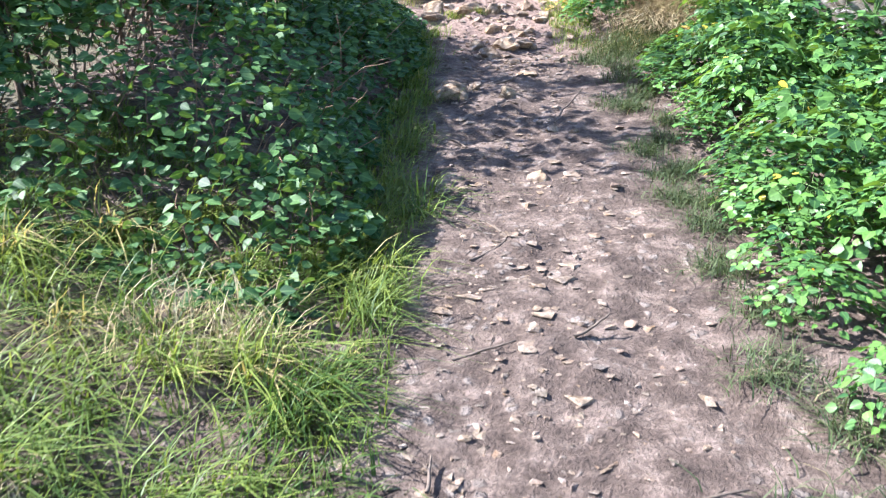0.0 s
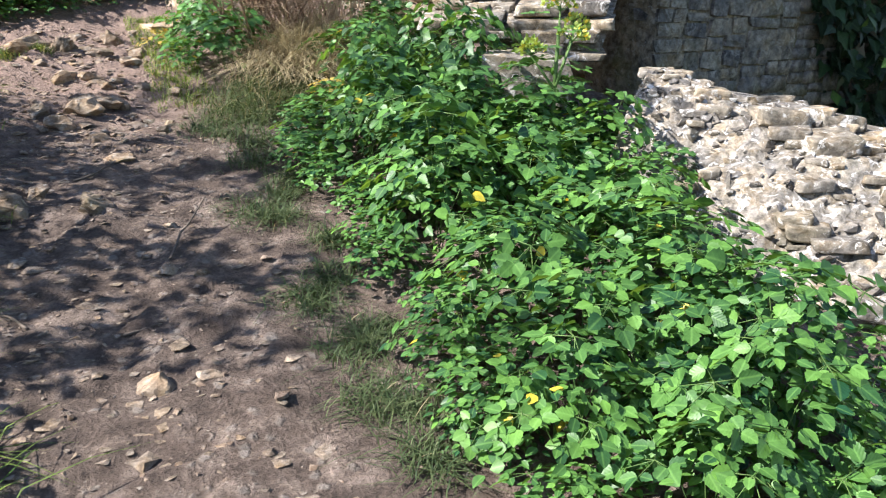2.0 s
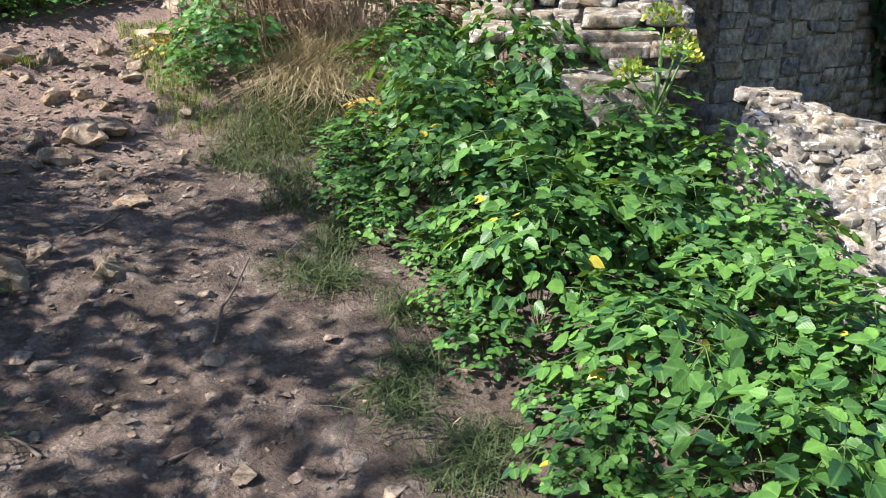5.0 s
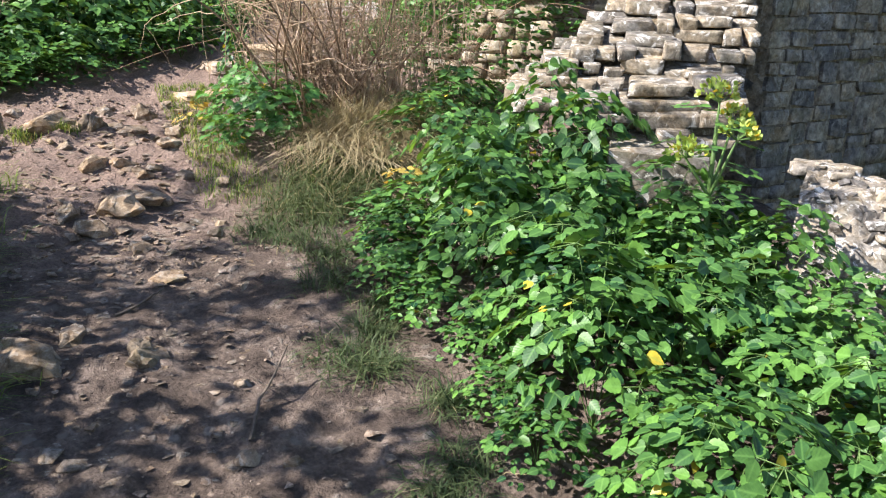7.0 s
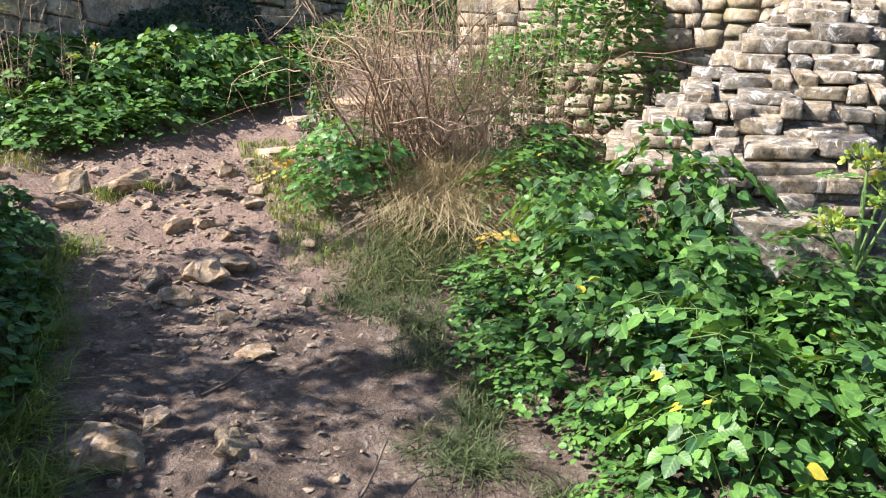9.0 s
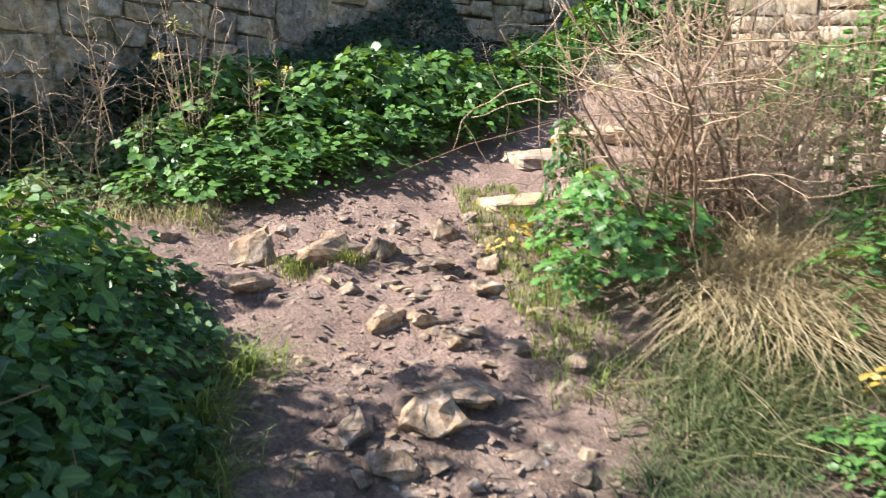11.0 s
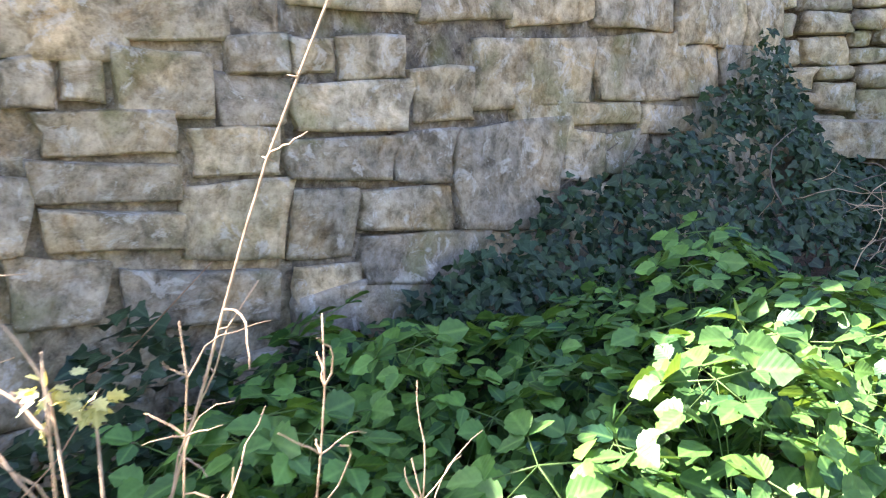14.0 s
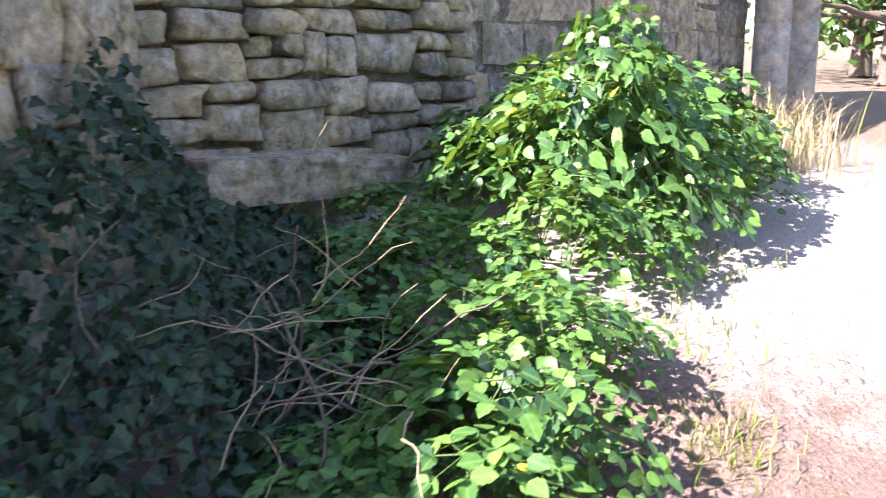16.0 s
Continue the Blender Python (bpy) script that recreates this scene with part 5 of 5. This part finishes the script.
t = roots(g0, 3200, clustered([(-0.04 - 0.03 * (i % 3), 3.6 + 0.26 * i, 0.7 + 0.3 * (i % 2)) for i in range(16)], 0.07))
tagged(new("edge_grass", grass_soup("edge_grass", t, 0.17, GRASS, 1.6, 0.0024, 70, direction=np.array([0.5, 0, 0]), tint=np.clip(g0.normal(0.4, 0.2, len(t)), 0, 0.95))), "long grass hanging from the bramble bank over the path edge", "grass", kind="stuff")
t = roots(g0, 3200, lambda g: (g.uniform(-1.9, -0.2), g.uniform(8.75, 9.8)))
tagged(new("straw", grass_soup("straw", t, 0.16, DRY_GRASS, 1.5, 0.0016, 71)), "dry straw stems tangled through low leaves", "grass", kind="stuff")
t = roots(g0, 700, clustered([(4.9, 13.2, 2.0), (5.3, 13.6, 2.0)], 0.12))
tagged(new("far_straw", grass_soup("far_straw", t, 0.5, DRY_GRASS, 0.9, 0.004, 72)), "dry grass tuft by the doorway", "grass", kind="stuff")
t = roots(g0, 1600, clustered([(-0.3, 8.85, 1.0), (-0.75, 8.65, 1.2), (0.15, 8.3, 0.5), (0.36, 8.3, 0.4), (2.7, 11.7, 2.0), (3.2, 12.0, 2.0), (2.4, 11.2, 1.0)], 0.08))
tagged(new("sparse_grass", grass_soup("sparse_grass", t, 0.07, GRASS, 0.9, 0.002, 68)), "sparse short grass on bare soil", "grass", kind="stuff")


# ---- dry shrub and dead stalks ----
def dry_shrub():
    g = np.random.default_rng(81)
    main, twigs = [], []
    bx, by = 1.80, 8.15
    for _ in range(44):
        x, y = g.normal(bx, 0.16), g.normal(by, 0.10)
        line = wander(g, (x, y, float(ground(x, y))), (g.normal(-0.08, 0.38), g.normal(0.02, 0.30), 1), g.uniform(0.7, 1.3), 10, 0.10, g.uniform(0.005, 0.011), 0.003)
        main.append(line)
        for k in range(2, 10):
            if g.random() < 0.85:
                a = g.uniform(0, 6.28)
                twigs.append(wander(g, line[k][:3], (math.cos(a) * 1.0 - 0.12, math.sin(a) * 0.8 - 0.1, g.uniform(0.0, 0.9)), g.uniform(0.2, 0.5), 7, 0.20, 0.0035, 0.0012, 0.02))
                for q in twigs[-1][2:6]:
                    if g.random() < 0.6:
                        twigs.append(wander(g, q[:3], g.normal(0, 1, 3) + np.array([0, 0, 0.3]), g.uniform(0.1, 0.3), 4, 0.2, 0.0018, 0.0009))
    for _ in range(300):
        x, y = g.normal(bx + 0.30, 0.36), g.normal(by + 0.15, 0.15)
        twigs.append(wander(g, (x, y, float(ground(x, y))), (g.normal(0, 0.12), g.normal(0, 0.12), 1), g.uniform(0.5, 1.15), 6, 0.07, 0.0028, 0.0012))
    shrub = tagged(new("dry_shrub", tubes("branches", main, TWIG, 5)), "leafless brown shrub of tangled twigs with dry stems", "shrub")
    child(shrub, "twigs", tubes("twigs", twigs, DRY_STALK, 3), "thin straw-brown twigs", "stuff")


dry_shrub()


def dead_stalk(seed, height):
    g = np.random.default_rng(seed)
    main = wander(g, (0, 0, 0), (g.normal(0, 0.12), g.normal(0, 0.12), 1), height, 12, 0.08, 0.0030, 0.0012)
    lines = [main]
    for k in range(3, 12):
        for _ in range(3):
            if g.random() < 0.6:
                a = g.uniform(0, 6.28)
                lines.append(wander(g, main[k][:3], (math.cos(a), math.sin(a), g.uniform(0.2, 1.4)), g.uniform(0.06, 0.22), 6, 0.24, 0.0016, 0.0007, 0.02))
    return tubes("dead_stalk", lines, DRY_STALK, 5)


stalk_shapes = [dead_stalk(300 + i, 0.75 + 0.12 * i) for i in range(5)]
gs = random.Random(4)
STALKS = [(-1.25, 9.3, 1.0), (-1.1, 9.45, 1.05), (-0.95, 9.25, 0.9), (-0.85, 9.5, 1.1), (-0.7, 9.35, 1.0), (-0.6, 9.55, 0.9), (-0.55, 9.3, 0.85), (-0.45, 9.6, 1.05), (-0.3, 9.5, 0.9),
          (-0.15, 9.5, 0.8), (-1.4, 9.1, 1.0), (-1.55, 9.2, 0.9), (-1.0, 9.1, 0.7), (-0.75, 9.1, 0.7), (-0.35, 9.35, 0.8), (0.05, 9.65, 0.75), (-1.7, 9.0, 0.9), (-1.85, 8.9, 1.0), (0.15, 9.75, 0.7)]
STALKS += [(x + gs.uniform(-0.25, 0.3), y + gs.uniform(-0.2, 0.2), 0.85 * s * gs.uniform(0.6, 1.05)) for x, y, s in STALKS + STALKS[:10]]
for i, (x, y, s) in enumerate(STALKS):
    ob = new("dead_stalk", stalk_shapes[i % 5])
    ob.matrix_basis = Matrix.LocRotScale((x, y, float(gz(x, y)) - 0.01), Euler((gs.uniform(-0.15, 0.15), gs.uniform(-0.12, 0.2), gs.uniform(0, 6.28))), Vector((s, s, s)))
    tagged(ob, "dry branching dead flower stalk before the wall", "dead plant", "dead stalks")


def cane(name, start, tip, r, seed, label):
    """A pale thorny cane leaning before the wall."""
    g = np.random.default_rng(seed)
    a, b = np.array(start), np.array(tip)
    line, lines = [], []
    for i in range(15):
        s = i / 14
        q = a + (b - a) * s + np.array([0.03, 0, 0]) * math.sin(3.1 * s * 2) + g.normal(0, 0.004, 3)
        line.append((*q, r * (1 - 0.6 * s)))
    lines.append(line)
    for i in range(2, 14):
        for _ in range(2):
            d = g.normal(0, 1, 3)
            q = np.array(line[i][:3])
            lines.append([(*q, 0.0016), (*(q + d / np.linalg.norm(d) * 0.016), 0.0004)])
        if i in (5, 8, 10):
            lines.append(wander(g, line[i][:3], (g.normal(0.3, 0.5), -0.4, 0.3), 0.14, 7, 0.22, 0.002, 0.0008))
    tagged(new(name, tubes(name, lines, DRY_STALK, 5)), label, "dead plant", "canes before the wall")


cane("bramble_cane", (-0.66, 9.74, 1.72), (0.0, 9.94, 3.3), 0.0036, 401, "pale thorny dead bramble cane leaning before the wall")
cane("bramble_cane", (-0.60, 9.80, 1.75), (-0.24, 9.86, 2.66), 0.003, 402, "pale thorny dead bramble cane leaning before the wall")
cane("bramble_cane", (-0.98, 9.6, 1.75), (-0.94, 9.65, 2.85), 0.003, 403, "pale thorny dead bramble cane leaning before the wall")


def wilted_plant(x, y, heads, seed):
    g = np.random.default_rng(seed)
    z = float(gz(x, y))
    lines, P, A, U = [], [], [], []
    for hx, hy, hz, r in heads:
        lines.append([(x, y, z, 0.004), ((x + hx) / 2 + 0.02, (y + hy) / 2, (z + hz) / 2, 0.0035), (hx, hy, hz, 0.002)])
        for _ in range(15):
            d = g.normal(0, 1, 3)
            P.append(np.array([hx, hy, hz]) + d * r * 0.4)
            A.append(d * np.array([1, 1, 0.6]) + np.array([0, 0, -0.5]))
            U.append(g.normal(0, 0.5, 3) + np.array([0, -0.4, 0.8]))
    plant = tagged(new("wilted_plant", tubes("stalks", lines, DRY_STALK, 5)), "dry stalks with a few wilted yellow-green leaves", "dead plant", "wilted plants")
    child(plant, "leaves", leaf_soup("leaves", "cut", np.array(P), np.array(A), np.array(U), g.uniform(0.02, 0.036, len(P)), WILTED, None, seed), "wilted yellow-green leaves", "stuff")


WILTED = leaf_material("wilted_leaf", (0.33, 0.34, 0.12), (0.50, 0.52, 0.24), yellow_from=0.99, rough=0.6)
wilted_plant(-0.42, 9.62, [(-0.48, 9.70, 2.55, 0.03), (-0.43, 9.72, 2.53, 0.024), (-0.56, 9.64, 2.37, 0.024)], 411)
wilted_plant(-0.12, 9.55, [(-0.05, 9.62, 2.25, 0.02), (0.1, 9.62, 2.30, 0.022)], 412)


def sticks():
    """Fallen twigs on the path, a dead branch by the wall and dry stems lying over the ivy."""
    g = np.random.default_rng(91)
    spots = [(0.42, 4.15, 0.28, 1.9), (0.30, 3.95, 0.2, 0.6), (0.30, 5.95, 0.34, 1.0), (0.46, 6.3, 0.2, 0.3), (0.75, 5.5, 0.35, 1.2), (0.25, 3.3, 0.2, 0.4), (0.62, 3.42, 0.14, 0.3), (0.28, 5.2, 0.15, 2.0), (0.55, 5.1, 0.12, 0.2), (0.75, 2.7, 0.2, 0.1), (0.2, 2.75, 0.12, 1.3)]
    for x, y, l, a in spots:
        z = float(gz(x, y)) + 0.006
        line = wander(g, (0, 0, 0), (math.cos(a), math.sin(a), 0.17 * math.sin(a)), l, 7, 0.10, 0.006, 0.003)
        ob = new("stick", tubes("stick", [line, wander(g, line[4][:3], (math.cos(a + 0.8), math.sin(a + 0.8), 0.1), l * 0.25, 3, 0.1, 0.003, 0.0015)], BARK, 5))
        ob.location = (x, y, z)
        tagged(ob, "crooked brown twig lying on the path", "stick", "sticks on the path")
    ob = new("fallen_branch", tubes("fallen_branch", [wander(g, (-2.05, 9.75, 2.22), (1.0, -0.30, -0.42), 1.0, 9, 0.03, 0.022, 0.014)], BARK, 8))
    tagged(ob, "bare grey dead branch leaning among stalks", "branch")


sticks()


# ---- trees beyond the tower and the doorway ----
def tree(name, x, y, height, spread_r, n, seed, label, base=None):
    g = np.random.default_rng(seed)
    z = float(ground(x, y)) if base is None else base
    trunk = wander(g, (x, y, z), (0.05, 0.02, 1), height * 0.7, 9, 0.05, 0.16, 0.06)
    lines, P = [trunk], []
    for k in range(2, 10):
        for _ in range(4):
            a = g.uniform(0, 6.28)
            limb = wander(g, trunk[k][:3], (math.cos(a), math.sin(a), g.uniform(-0.1, 0.7)), spread_r * g.uniform(0.5, 1.0), 7, 0.18, 0.05, 0.01)
            lines.append(limb)
            for q in limb[2:]:
                P.append(np.array(q[:3]) + g.normal(0, 0.26, (n // 1100, 3)))
    P = np.concatenate(P)
    top = tagged(new(name, tubes("trunk", lines, BARK, 6)), label, "tree")
    A, U = g.normal(0, 1, (len(P), 3)), np.array([-0.3, -0.2, 0.8]) + g.normal(0, 0.6, (len(P), 3))
    child(top, "leaves", leaf_soup("leaves", "small", P, A, U, g.uniform(0.09, 0.19, len(P)), TREE_LEAF, None, seed), "", "stuff")


tree("tree", 6.9, 6.6, 4.5, 1.5, 6600, 101, "dark leafy tree in shade beside the tower", 0.0)
tree("tree", 8.8, 5.2, 5.0, 2.0, 6600, 102, "dark leafy tree in shade beside the tower", -0.3)
tree("tree", 10.5, 16.0, 5.0, 2.2, 9000, 103, "leafy tree beyond the ruined doorway")
tree("tree", 11.3, 16.9, 3.4, 1.5, 11000, 104, "leafy tree beyond the ruined doorway")


tree("tree", 13.0, 17.2, 4.6, 2.0, 9000, 105, "leafy tree beyond the ruined doorway")


def ivy_on_tower():
    g = np.random.default_rng(111)
    n = 3000
    s = g.random(n)
    x = 5.6 + 2.0 * s
    y = 6.98 + (x - 3.25) * 0.177 - 0.06 - 0.25 * g.random(n)
    z = 0.2 + 4.6 * g.random(n)
    keep = x + 0.35 * lattice(z * 1.5, z * 0.7, 5) > 5.9
    P = np.stack([x, y, z], -1)[keep]
    k = len(P)
    A = np.stack([g.normal(0, 0.5, k), g.normal(-0.3, 0.3, k), g.normal(-0.7, 0.3, k)], -1)
    U = np.array([0.1, -0.9, 0.4]) + g.normal(0, 0.3, (k, 3))
    stems = [wander(g, (g.uniform(6.2, 7.5), 7.35, -0.1), (0, 0, 1), 4.0, 14, 0.1, 0.02, 0.006) for _ in range(6)]
    ivy_mass("tower_ivy", "dark ivy hanging down the shaded tower wall", P, A, U, g.uniform(0.08, 0.15, k), 6, stems=stems)


ivy_on_tower()
